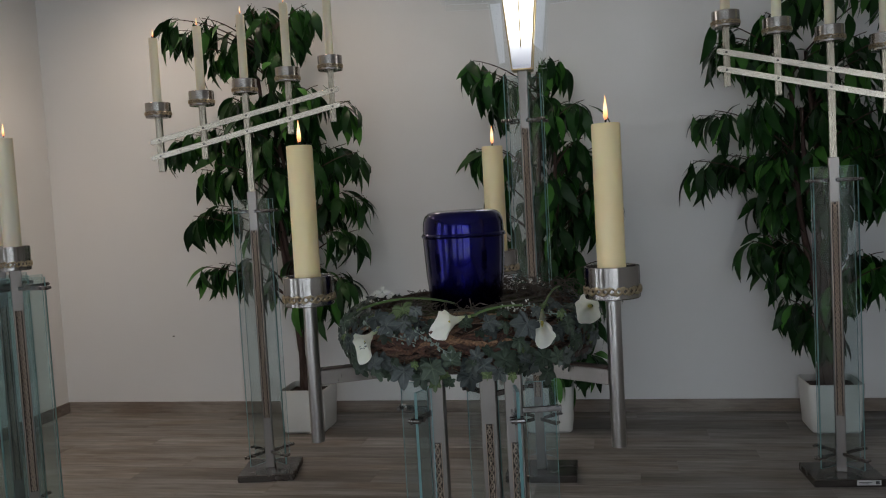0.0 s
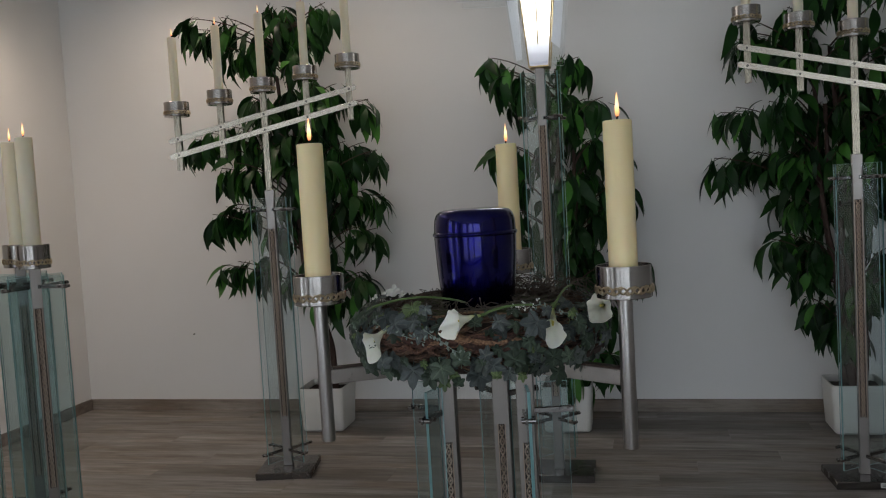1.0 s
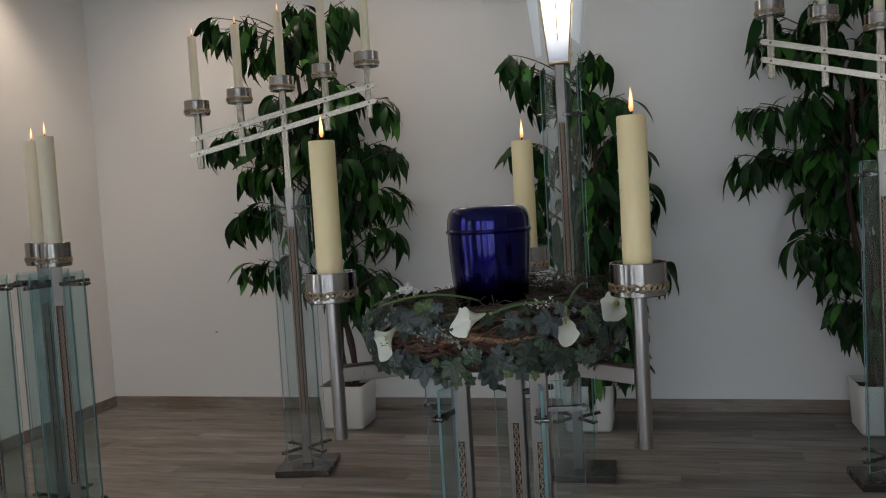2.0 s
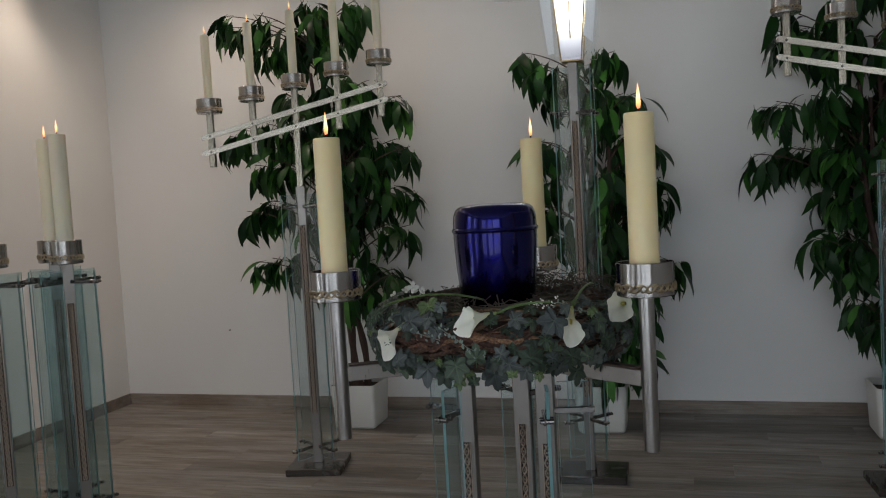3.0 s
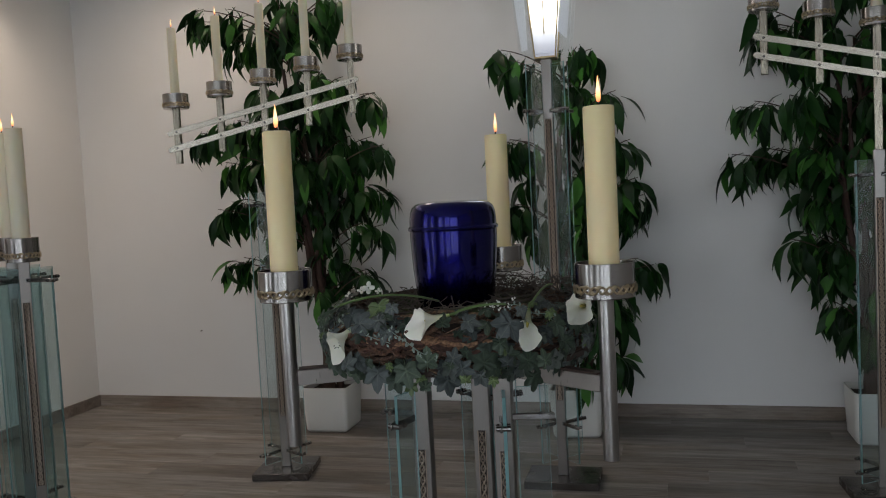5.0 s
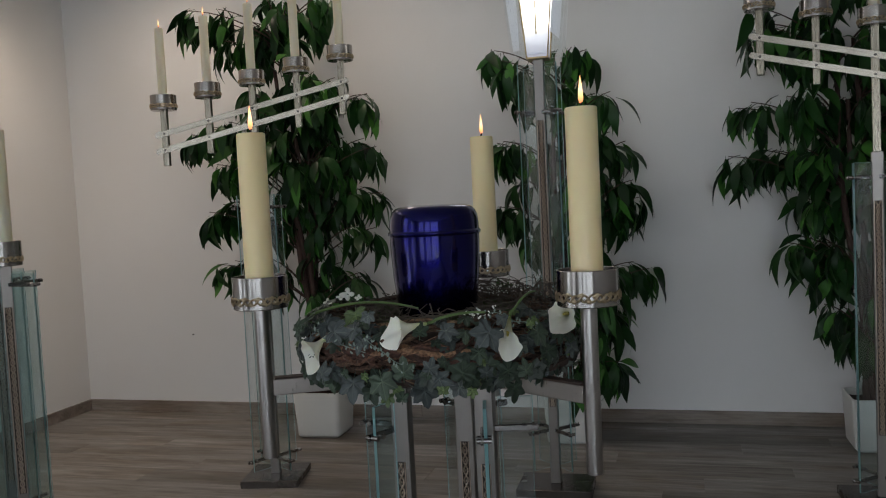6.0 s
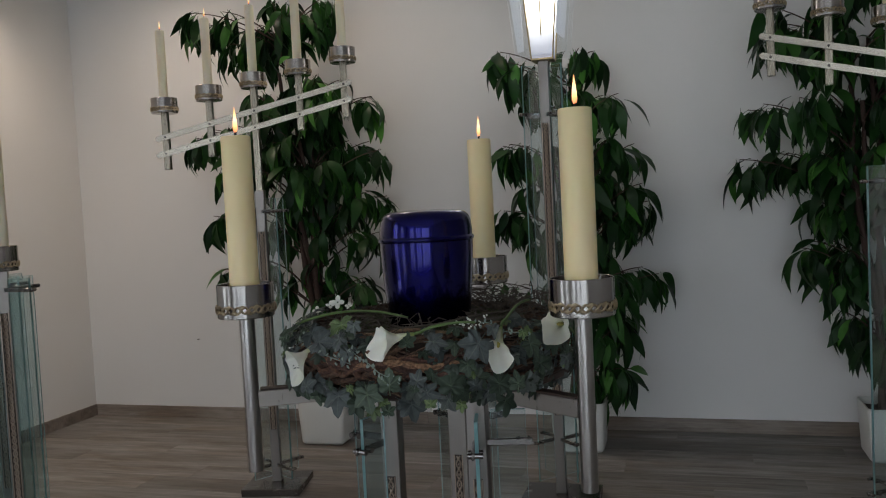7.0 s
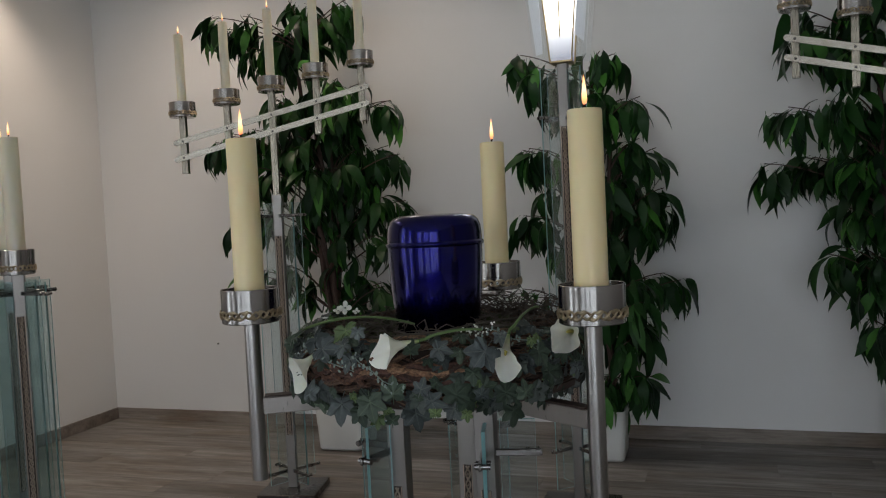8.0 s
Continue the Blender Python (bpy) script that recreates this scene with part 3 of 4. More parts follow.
def urn_table():
    th = thing("urn_table", "steel table of three glass-finned posts with candle arms", "table", TABLE)
    part("base_plate", lathe(bmesh.new(), [(0.0, 0.0), (0.30, 0.0), (0.303, 0.004), (0.303, 0.016), (0.299, 0.02), (0.0, 0.02)], 48, pose(0, 0, -LIFT)), DARK_STEEL, th, "round dark steel base plate")
    for (lx, ly), (px, py), turn in zip(LEGS, ((-0.435, 2.243), (-0.229, 2.252), (-0.326, 2.425)), (-60, 60, 180)):
        leg = Vector((lx, ly, LIFT)) - HUB
        a = math.degrees(math.atan2(leg.y, leg.x))
        # square post with two fins that open outwards
        col = part("column", boxed((-0.0225, -0.0225, 0.02 - LIFT), (0.0225, 0.0225, 0.865), 0.002), STEEL_POST, th, "square brushed steel post", pose(px - HUB.x, py - HUB.y, 0, 0, 0, 4))
        relief(col, 0.020, 0.022, 0.13, 0.686)
        fins(col, (a - 45 - 4, a + 45 - 4), 0.030, 0.108, 0.09, 0.838, (0.14, 0.766), 0.122, TEAL_GLASS)
        # arm and upright tube
        L = leg.length
        arm = part("arm", boxed((0.0, -0.012, 0.862), (L - 0.015, 0.012, 0.900), 0.0015), STEEL_BAR, th, "flat brushed steel arm", pose(0, 0, 0, 0, 0, a))
        part("arm_pad", boxed((0.05, -0.013, 0.9005), (L - 0.02, 0.013, 0.9045)), TRAY, arm, "black rubber strip")
        bm = lathe(bmesh.new(), [(0.0, 0.713), (0.0165, 0.713), (0.0175, 0.715), (0.0175, 1.072), (0.0, 1.072)], 24)
        part("upright", bm, TUBE_STEEL, th, "round brushed steel tube", Matrix.Translation(leg))
        cup(th, 0.0645, 0.076, 1.072, leg.x, leg.y)
        candle("pillar_candle", 0.0335, 0.406, pose(lx, ly, 1.076 + LIFT), 0.060, "thick lit candles", "thick lit ivory candle in a steel cup")
    return th


urn_table()
whole("tray", lathe(bmesh.new(), [(0.0, 0.906), (0.305, 0.906), (0.315, 0.912), (0.317, 0.926), (0.31, 0.930), (0.304, 0.918), (0.0, 0.916)], 56), TRAY,
      "dark brown round tray under the wreath", "tray", TABLE)

# ---- the urn ----
UX, UY = -0.355, 2.33


def urn():
    th = thing("urn", "glossy cobalt blue lacquered cremation urn with a lid", "urn", pose(UX, UY, LIFT))
    body = [(0.0, 0.950), (0.088, 0.950), (0.091, 0.956), (0.094, 1.02), (0.100, 1.07), (0.105, 1.12), (0.108, 1.17), (0.1095, 1.205), (0.1095, 1.221), (0.0, 1.221)]
    part("body", lathe(bmesh.new(), body, 64), URN, th)
    lid = [(0.1085, 1.2215), (0.1125, 1.2225), (0.1135, 1.2245), (0.1135, 1.2285), (0.1115, 1.231), (0.1095, 1.233), (0.1090, 1.250), (0.107, 1.266), (0.102, 1.279), (0.093, 1.2875), (0.080, 1.2915), (0.05, 1.2935), (0.0, 1.294)]
    part("lid", lathe(bmesh.new(), [(0.0, 1.2215)] + lid, 64), URN, th)
    return th


urn()
whole("urn_plinth", lathe(bmesh.new(), [(0.0, 0.916), (0.11, 0.916), (0.11, 0.948), (0.107, 0.950), (0.0, 0.950)], 40), TRAY,
      "low dark wooden plinth inside the wreath", "plinth", pose(UX, UY, LIFT))

# ---- the wreath ----
RING_R, RING_H = 0.262, 0.975
# mouth, aim, size, roll, end of the stem, rise of the stem
CALLAS = [((-0.562, 2.022, 0.984), (-0.52, -0.66, -0.54), 0.068, 10, (-0.45, 2.13, 1.055), 0.02),
          ((-0.346, 1.985, 1.040), (-0.80, -0.58, -0.12), 0.070, 50, (-0.17, 2.06, 1.066), 0.008),
          ((-0.126, 2.058, 1.006), (0.04, -0.74, -0.66), 0.064, 0, (-0.096, 2.24, 1.088), 0.014),
          ((-0.022, 2.145, 1.048), (-0.08, -0.98, 0.12), 0.070, 10, (0.0, 2.29, 1.0), 0.0)]
# ivy leaves that stand out on the shoulder of the wreath and on its hanging fringe:
# round the ring, round its section in degrees, size, turn, tint (0 grey, 1 green, 2 pale green)
IVY_TOP = [(-2.74, 84, 0.034, 200, 0), (-2.52, 30, 0.036, 150, 1), (-2.36, 40, 0.037, 200, 1), (-1.95, 72, 0.042, 20, 2), (-2.12, 46, 0.040, 60, 0), (-1.98, 34, 0.042, 90, 0),
           (-1.86, 44, 0.034, -60, 0), (-1.80, 66, 0.026, 0, 0), (-0.98, 30, 0.050, -40, 0), (-1.40, 40, 0.027, 180, 1), (-1.24, 38, 0.032, 80, 0), (-1.06, 8, 0.026, 0, 1),
           (-0.84, 52, 0.027, 0, 0), (-0.64, 22, 0.036, 30, 1), (-0.46, 20, 0.034, 0, 1), (-0.57, -4, 0.030, 60, 1), (-0.66, 38, 0.016, 0, 2), (-0.36, -4, 0.026, 0, 0)]
IVY_FRINGE = [(-2.20, 2, 0.026, 180, 1), (-2.30, -17, 0.030, 0, 1), (-2.08, -20, 0.033, 180, 0), (-1.87, -34, 0.046, 0, 0), (-1.74, -42, 0.034, 20, 1), (-1.63, -22, 0.042, 10, 1),
              (-1.50, -14, 0.036, 180, 1), (-1.66, -60, 0.022, 0, 2), (-1.54, -52, 0.022, 180, 1), (-1.39, -46, 0.040, 10, 0), (-1.34, -8, 0.026, 160, 0), (-1.27, -38, 0.019, 180, 2),
              (-1.15, -18, 0.043, 180, 1), (-1.01, -19, 0.023, 180, 0), (-1.09, -42, 0.018, 0, 2), (-0.86, -22, 0.034, 180, 1), (-0.74, -24, 0.030, 180, 1), (-0.80, -46, 0.036, 0, 1)]


def ring_point(theta, phi, r):
    """A place on the wreath: theta round it, phi round its section (0 outwards, 90 degrees up)."""
    c = RING_R + r * math.cos(phi)
    return Vector((c * math.cos(theta), c * math.sin(theta), RING_H + r * math.sin(phi)))


def ivy_mesh(size, fold, seed, tint):
    rng = random.Random(seed)
    half_leaf = [(0, 1.0), (14, 0.83), (31, 0.56), (44, 0.74), (57, 0.86), (71, 0.70), (89, 0.52), (104, 0.62), (119, 0.68), (136, 0.55), (156, 0.44), (180, 0.22)]
    pts = half_leaf + [(360 - a, r * rng.uniform(0.92, 1.07)) for a, r in reversed(half_leaf[1:-1])]
    bm = bmesh.new()
    mid = bm.verts.new((0, 0, 0.0))
    ring, half = [], []
    for i, (a, r) in enumerate(pts):
        x, y = size * r * math.sin(radians(a)), size * r * math.cos(radians(a))
        lobe = r > 0.64
        z = fold * abs(x) - (0.20 if lobe else 0.02) * r * size + rng.uniform(-0.045, 0.045) * size
        ring.append(bm.verts.new((x, y, z)))
        half.append(bm.verts.new((x * 0.55, y * 0.55, fold * abs(x) * 0.5 + (-0.03 if lobe else 0.09) * size)))
    faces = []
    for i in range(len(pts)):
        k = (i + 1) % len(pts)
        faces.append(bm.faces.new((mid, half[i], half[k])))
        faces.append(bm.faces.new((half[i], ring[i], ring[k], half[k])))
    tube(bm, [(0, -size * 0.2, 0), (0, -size * 0.6, -size * 0.18)], 0.0009, 4)
    return finish("ivy_leaf", bm, IVY[tint], 50)


def frame_on(place, out, spin, lift=0.0):
    """A pose at place whose z looks outwards, with its y turned by spin from downhill."""
    z = out.normalized()
    down = Vector((0, 0, -1)) - Vector((0, 0, -1)).dot(z) * z
    if down.length < 0.05:
        down = Vector((1, 0, 0))
    y = down.normalized()
    x = y.cross(z)
    m = Matrix((x, y, z)).transposed().to_4x4()
    return Matrix.Translation(place + lift * z) @ m @ Matrix.Rotation(spin, 4, "Z")


def wreath():
    rng = random.Random(11)
    th = thing("wreath", "ivy wreath of twisted brown vines, moss and dry twigs", "wreath", pose(UX, UY, LIFT))
    bm = bmesh.new()
    n, k = 72, 12
    grid = []
    for i in range(n):
        t = 2 * math.pi * i / n
        grid.append([bm.verts.new(ring_point(t, 2 * math.pi * j / k, 0.052 * (1 + 0.15 * noise.noise(Vector((4 * math.cos(t), 4 * math.sin(t), j * 0.7)))))) for j in range(k)])
    for i in range(n):
        for j in range(k):
            bm.faces.new((grid[i][j], grid[(i + 1) % n][j], grid[(i + 1) % n][(j + 1) % k], grid[i][(j + 1) % k]))
    part("vine_core", bm, VINE_DARK, th, "packed brown vine core")
    for v in range(84):
        turns, p0, rr = rng.choice((1, -1, 2, 1, -2, -1)), rng.uniform(0, 6.28), rng.uniform(0.050, 0.068)
        wob, ph = rng.uniform(0.003, 0.009), rng.uniform(0, 6.28)
        pts = [ring_point(2 * math.pi * i / 90, p0 + turns * 2 * math.pi * i / 90 + 0.5 * math.sin(3 * 2 * math.pi * i / 90 + ph), rr + wob * math.sin((5 + v % 7) * 2 * math.pi * i / 90 + ph)) for i in range(90)]
        thick = rng.choice((0.0012, 0.0016, 0.002, 0.0026, 0.0034, 0.0052))
        part("vine", tube(bmesh.new(), pts, thick, 5, True), VINE, th)
    # moss bed between the ring and the urn
    bm = bmesh.new()
    rings = []
    for i in range(15):
        r = 0.092 + 0.178 * i / 14
        ring = []
        for j in range(72):
            t = 2 * math.pi * j / 72
            x, y = r * math.cos(t), r * math.sin(t)
            z = 1.018 + 0.016 * math.sin(math.pi * i / 14) + 0.022 * noise.noise(Vector((x * 22, y * 22, 3))) + 0.010 * noise.noise(Vector((x * 70, y * 70, 1)))
            ring.append(bm.verts.new((x, y, z)))
        rings.append(ring)
    for a, b in zip(rings, rings[1:]):
        for j in range(72):
            bm.faces.new((a[j], a[(j + 1) % 72], b[(j + 1) % 72], b[j]))
    low = [[bm.verts.new((v.co.x, v.co.y, 0.945)) for v in ring] for ring in (rings[0], rings[-1])]
    for top, bot in zip((rings[0], rings[-1]), low):
        for j in range(72):
            bm.faces.new((top[j], top[(j + 1) % 72], bot[(j + 1) % 72], bot[j]))
    part("moss_bed", bm, MOSS, th, "dark green moss and litter")
    # loose twigs
    bm = bmesh.new()
    for i in range(430):
        t, r = rng.uniform(0, 6.283), rng.uniform(0.11, 0.30)
        z = 1.03 + rng.uniform(-0.008, 0.022) - max(0, r - 0.27) * 0.5
        p = Vector((r * math.cos(t), r * math.sin(t), z))
        d = Vector((rng.gauss(0, 1), rng.gauss(0, 1), rng.gauss(0, 0.35))).normalized() * rng.uniform(0.02, 0.07)
        bend = Vector((rng.gauss(0, 0.012), rng.gauss(0, 0.012), rng.uniform(0, 0.016)))
        tube(bm, [p - d * 0.5, p + bend, p + d * 0.5 + Vector((0, 0, rng.uniform(-0.012, 0.008)))], rng.uniform(0.0006, 0.0017), 4)
    for i in range(170):
        t, r = rng.uniform(-0.1, 1.9), rng.uniform(0.17, 0.31)
        p = Vector((r * math.cos(t), r * math.sin(t), 1.045 + rng.uniform(0.0, 0.030)))
        a = t + rng.gauss(1.57, 0.6)
        d = Vector((math.cos(a), math.sin(a), rng.gauss(0, 0.22))) * rng.uniform(0.05, 0.11)
        lift = Vector((0, 0, rng.uniform(0.004, 0.022)))
        tube(bm, [p - d * 0.5, p - d * 0.18 + lift * 0.8, p + d * 0.18 + lift, p + d * 0.5], rng.uniform(0.0005, 0.0013), 4)
    part("twig_litter", bm, TWIG, th, "tangle of dry grey-brown twigs", kind="stuff")
    for a0, a1, r0, r1 in ((3.6, 5.9, 0.20, 0.25), (0.2, 1.9, 0.19, 0.27), (1.7, 3.3, 0.24, 0.2), (4.4, 6.6, 0.15, 0.21)):
        pts = []
        for i in range(15):
            s = i / 14
            a, r = a0 + (a1 - a0) * s, r0 + (r1 - r0) * s + 0.012 * math.sin(9 * s)
            pts.append((r * math.cos(a), r * math.sin(a), 1.048 + 0.010 * math.sin(5 * s + a0)))
        part("twig", tube(bmesh.new(), pts, lambda s: 0.0036 - 0.0018 * s, 6), TWIG, th, "long bent twig")
    # bare bark strands across the front
    for v in range(13):
        a0 = rng.uniform(-2.35, -1.5)
        a1 = min(a0 + rng.uniform(0.45, 1.1), -0.75)
        p0, rr, thick = rng.uniform(-14, 20), rng.uniform(0.064, 0.076), rng.choice((0.0022, 0.003, 0.0045, 0.006, 0.0075))
        slope, ph = rng.uniform(-16, 16), rng.uniform(0, 6.28)
        pts = [ring_point(a0 + (a1 - a0) * i / 22, radians(p0 + slope * i / 22 + 4 * math.sin(0.8 * i + ph)), rr + 0.002 * math.sin(1.3 * i + ph)) for i in range(23)]
        part("bark_strand", tube(bmesh.new(), pts, lambda q: thick * (1 + 0.22 * math.sin(31 * q + ph) + 0.16 * math.sin(67 * q)) * min(1.0, 6 * q + 0.25, 6 * (1 - q) + 0.25), 6), STRAND, th, "rough red-brown bark strand")
    # ivy
    for k, (t, phi, size, spin, tint) in enumerate(IVY_TOP + IVY_FRINGE):
        place = ring_point(t, radians(phi), 0.092 + 0.006 * (k % 3))
        out = Vector((math.cos(t) * 0.8 + 0.15, math.sin(t) * 0.8 - 0.25, 0.25 + 0.5 * math.sin(radians(max(phi, 0))))) + Vector((rng.gauss(0, 0.14), rng.gauss(0, 0.14), rng.gauss(0, 0.14)))
        part("ivy_leaf", ivy_mesh(size, rng.uniform(0.0, 0.28), k, tint), None, th, "", frame_on(place, out, radians(spin)))
    kinds = [ivy_mesh(s, f, i, tint) for i, (s, f, tint) in enumerate(((0.036, 0.15, 1), (0.033, 0.25, 0), (0.029, -0.1, 1), (0.026, 0.2, 0), (0.021, 0.1, 1), (0.017, 0.2, 2)))]
    rest = bmesh.new()
    count = 0
    while count < 370:
        t = rng.uniform(-math.pi, math.pi)
        front = math.sin(t) < 0.25
        # belts: the shoulder above, the flank, and a fringe that hangs over the rim below
        pick = rng.random()
        if pick < 0.45:
            phi = radians(rng.uniform(30, 76))
        elif pick < 0.72:
            phi = radians(rng.uniform(-56, -24))
        else:
            phi = radians(rng.uniform(-24, 30))
        bare = -2.3 < t < -1.3 and radians(-17) < phi < radians(19)
        if bare or (-1.75 < t < -0.8 and phi > radians(44) and rng.random() < 0.75) or (math.sin(t) > 0.2 and phi > radians(45) and rng.random() < 0.7):
            continue
        p = ring_point(t, phi, 0.070 + rng.uniform(0.0, 0.016))
        if any((p - (Vector(c[0]) - Vector((UX, UY, 0)) - Vector(c[1]) * k)).length < 0.044 for c in CALLAS for k in (0.0, 0.03, 0.06)):
            continue
        out = (ring_point(t, phi, 1.0) - ring_point(t, phi, 0.0)).normalized() + Vector((rng.gauss(0, 0.3), rng.gauss(-0.15, 0.3), rng.gauss(0.2, 0.3)))
        out.z = max(out.z, -0.1)
        if math.sin(t) < -0.4:
            out.y = min(out.y, -0.35)
        m = frame_on(p, out, rng.gauss(0, 0.75))
        me = rng.choice(kinds)
        if front and count % 10 < 8:
            part("ivy_leaf", me, None, th, "", m)
        else:
            k = len(rest.verts)
            rest.from_mesh(me)
            rest.verts.ensure_lookup_table()
            for v in rest.verts[k:]:
                v.co = m @ v.co
        count += 1
    part("ivy_cover", rest, IVY_REST, th, "ivy leaves round the back", kind="stuff", angle=60)
    # trailing pale sprigs along the front
    for t0, t1, ph0, ph1 in ((-2.3, -1.75, 40, 12), (-1.75, -1.45, 30, -12), (-0.9, -0.5, 70, 20)):
        bm = bmesh.new()
        pts = [ring_point(t0 + (t1 - t0) * i / 12, radians(ph0 + (ph1 - ph0) * i / 12), 0.088 + 0.006 * math.sin(i)) for i in range(13)]
        tube(bm, pts, 0.0011, 4)
        for i, p in enumerate(pts):
            for s in (-1, 1):
                q = Vector(p) + Vector((rng.gauss(0, 0.005), rng.gauss(0, 0.004) - 0.003, s * 0.006 + rng.gauss(0, 0.003)))
                bmesh.ops.create_icosphere(bm, subdivisions=1, radius=1.0, matrix=frame_on(q, Vector((0, -1, 0.4)), rng.uniform(-1, 1)) @ Matrix.Diagonal((0.0026, 0.0050, 0.0010, 1)))
        part("sprig", bm, SPRIG, th, "thin sprig with tiny pale leaves")
    return th


wreath()


def blossom(place, size, seed):
    rng = random.Random(seed)
    th = thing("blossom", "small white four-petalled blossom on the wreath", "flower", Matrix.Translation(place) @ pose(0, 0, 0, rng.uniform(40, 80), 0, rng.uniform(-30, 30)), "white blossoms")
    for k in range(4):
        a = radians(90 * k + rng.uniform(-10, 10))
        bm = bmesh.new()
        bmesh.ops.create_icosphere(bm, subdivisions=2, radius=1.0, matrix=Matrix.Rotation(a, 4, "Z") @ pose(size * 0.62, 0, size * 0.08, 0, -14, 0) @ Matrix.Diagonal((size * 0.55, size * 0.42, size * 0.10, 1)))
        part("petal", bm, BLOSSOM, th)
    part("stalk", tube(bmesh.new(), [(0, 0, 0), (0, -size * 0.4, -size), (0, -size * 0.2, -size * 2.2)], 0.001, 5), STEM, th)
    return th


for i, (x, y, z, s) in enumerate(((-0.590, 2.325, 1.078, 0.015), (-0.614, 2.335, 1.070, 0.011), (-0.640, 2.31, 1.060, 0.010), (-0.572, 2.35, 1.066, 0.009))):
    blossom(Vector((x, y, z + LIFT)), s, i)


def heather(place, seed):
    rng = random.Random(seed)
    th = thing("heather_tuft", "tuft of tiny white dried flowers on the wreath", "flower", Matrix.Translation(place), "tufts of dried flowers")
    bm, bs = bmesh.new(), bmesh.new()
    for i in range(16):
        tip = Vector((rng.gauss(0, 0.022), rng.gauss(0, 0.014), rng.uniform(0.008, 0.034)))
        tube(bs, [(0, 0, -0.03), tip * 0.6 - Vector((0, 0, 0.008)), tip], 0.0007, 4)
        for k in range(3):
            q = tip + Vector((rng.gauss(0, 0.004), rng.gauss(0, 0.004), rng.gauss(0, 0.004)))
            bmesh.ops.create_icosphere(bm, subdivisions=1, radius=rng.uniform(0.0016, 0.0032), matrix=Matrix.Translation(q))
    part("floret_spray", bm, BLOSSOM, th, "tiny off-white florets", kind="stuff")
    part("stalk_spray", bs, TWIG, th, kind="stuff")
    return th


heather(Vector((-0.205, 2.50, 1.045 + LIFT)), 1)
heather(Vector((-0.245, 2.50, 1.040 + LIFT)), 4)
heather(Vector((-0.20, 2.12, 1.035 + LIFT)), 2)


def calla(place, aim, size, roll, stem_end, stem_lift):
    """A calla lily whose mouth opens along aim."""
    up = Vector((0, 0, LIFT))
    place, stem_end = Vector(place) + up, Vector(stem_end) + up
    m = look(place, Vector(place) + Vector(aim)) @ pose(0, 0, 0, 0, 0, roll) @ pose(0, 0, 0, 180, 0, 0)
    th = thing("calla_lily", "cream white calla lily laid on the ivy wreath", "flower", m, "calla lilies on the wreath")
    bm = bmesh.new()
    rows, cols = 14, 40
    inner = []
    for i in range(rows + 1):
        s = i / rows
        r = size * (0.050 + 0.14 * s ** 1.1 + 0.27 * max(0, (s - 0.5) / 0.5) ** 1.8)
        ring = []
        for j in range(cols + 1):
            a = 2 * math.pi * (j / cols) * 1.06
            c = math.cos(a)
            lip = max(0, -c) ** 5
            z = size * (-1.0 + s) + size * (0.10 * -c * s * s) + size * 0.30 * lip * s ** 5
            rr = r * (1 + 0.03 * j / cols) * (1 + 0.18 * s * s * -c) + size * (0.065 * math.sin(2 * a + 0.9) + 0.034 * math.sin(5 * a) + 0.018 * math.sin(9 * a + 1)) * s ** 6
            ring.append(bm.verts.new((rr * math.sin(a), -rr * c, z)))
        inner.append(ring)
    faces = [bm.faces.new((inner[i][j], inner[i][j + 1], inner[i + 1][j + 1], inner[i + 1][j])) for i in range(rows) for j in range(cols)]
    bmesh.ops.solidify(bm, geom=faces, thickness=0.0011)
    bmesh.ops.recalc_face_normals(bm, faces=bm.faces[:])
    part("spathe", bm, PETAL, th, "", angle=70)
    part("spadix", lathe(bmesh.new(), [(0.0, -size * 0.8), (size * 0.045, -size * 0.75), (size * 0.055, -size * 0.4), (size * 0.035, -size * 0.2), (0.0, -size * 0.17)], 12), SPADIX, th, "yellow spadix")
    back = m.inverted() @ Vector(stem_end)
    s0 = Vector((0, 0, -size * 0.95))
    up = m.to_3x3().inverted() @ Vector((0, 0, 1))
    pts = [s0.lerp(back, i / 10) + up * stem_lift * 4 * (i / 10) * (1 - i / 10) for i in range(11)]
    pts[1] = s0 + Vector((0, 0, -size * 0.2)) + (pts[1] - s0) * 0.3
    part("stem", tube(bmesh.new(), pts, lambda s: size * 0.05 * (1 - 0.3 * s), 8), STEM, th, "pale green stem")
    return th


for spec in CALLAS:
    calla(*spec)
part("leaning_stem", tube(bmesh.new(), arc((-0.60, 2.12, 1.055), (-0.36, 2.19, 1.058), 0.022, 12), lambda s: 0.0034 - 0.001 * s, 8), STEM,
     thing("flower_stem", "long green flower stem lying across the moss", "flower stem", pose(0, 0, LIFT)))


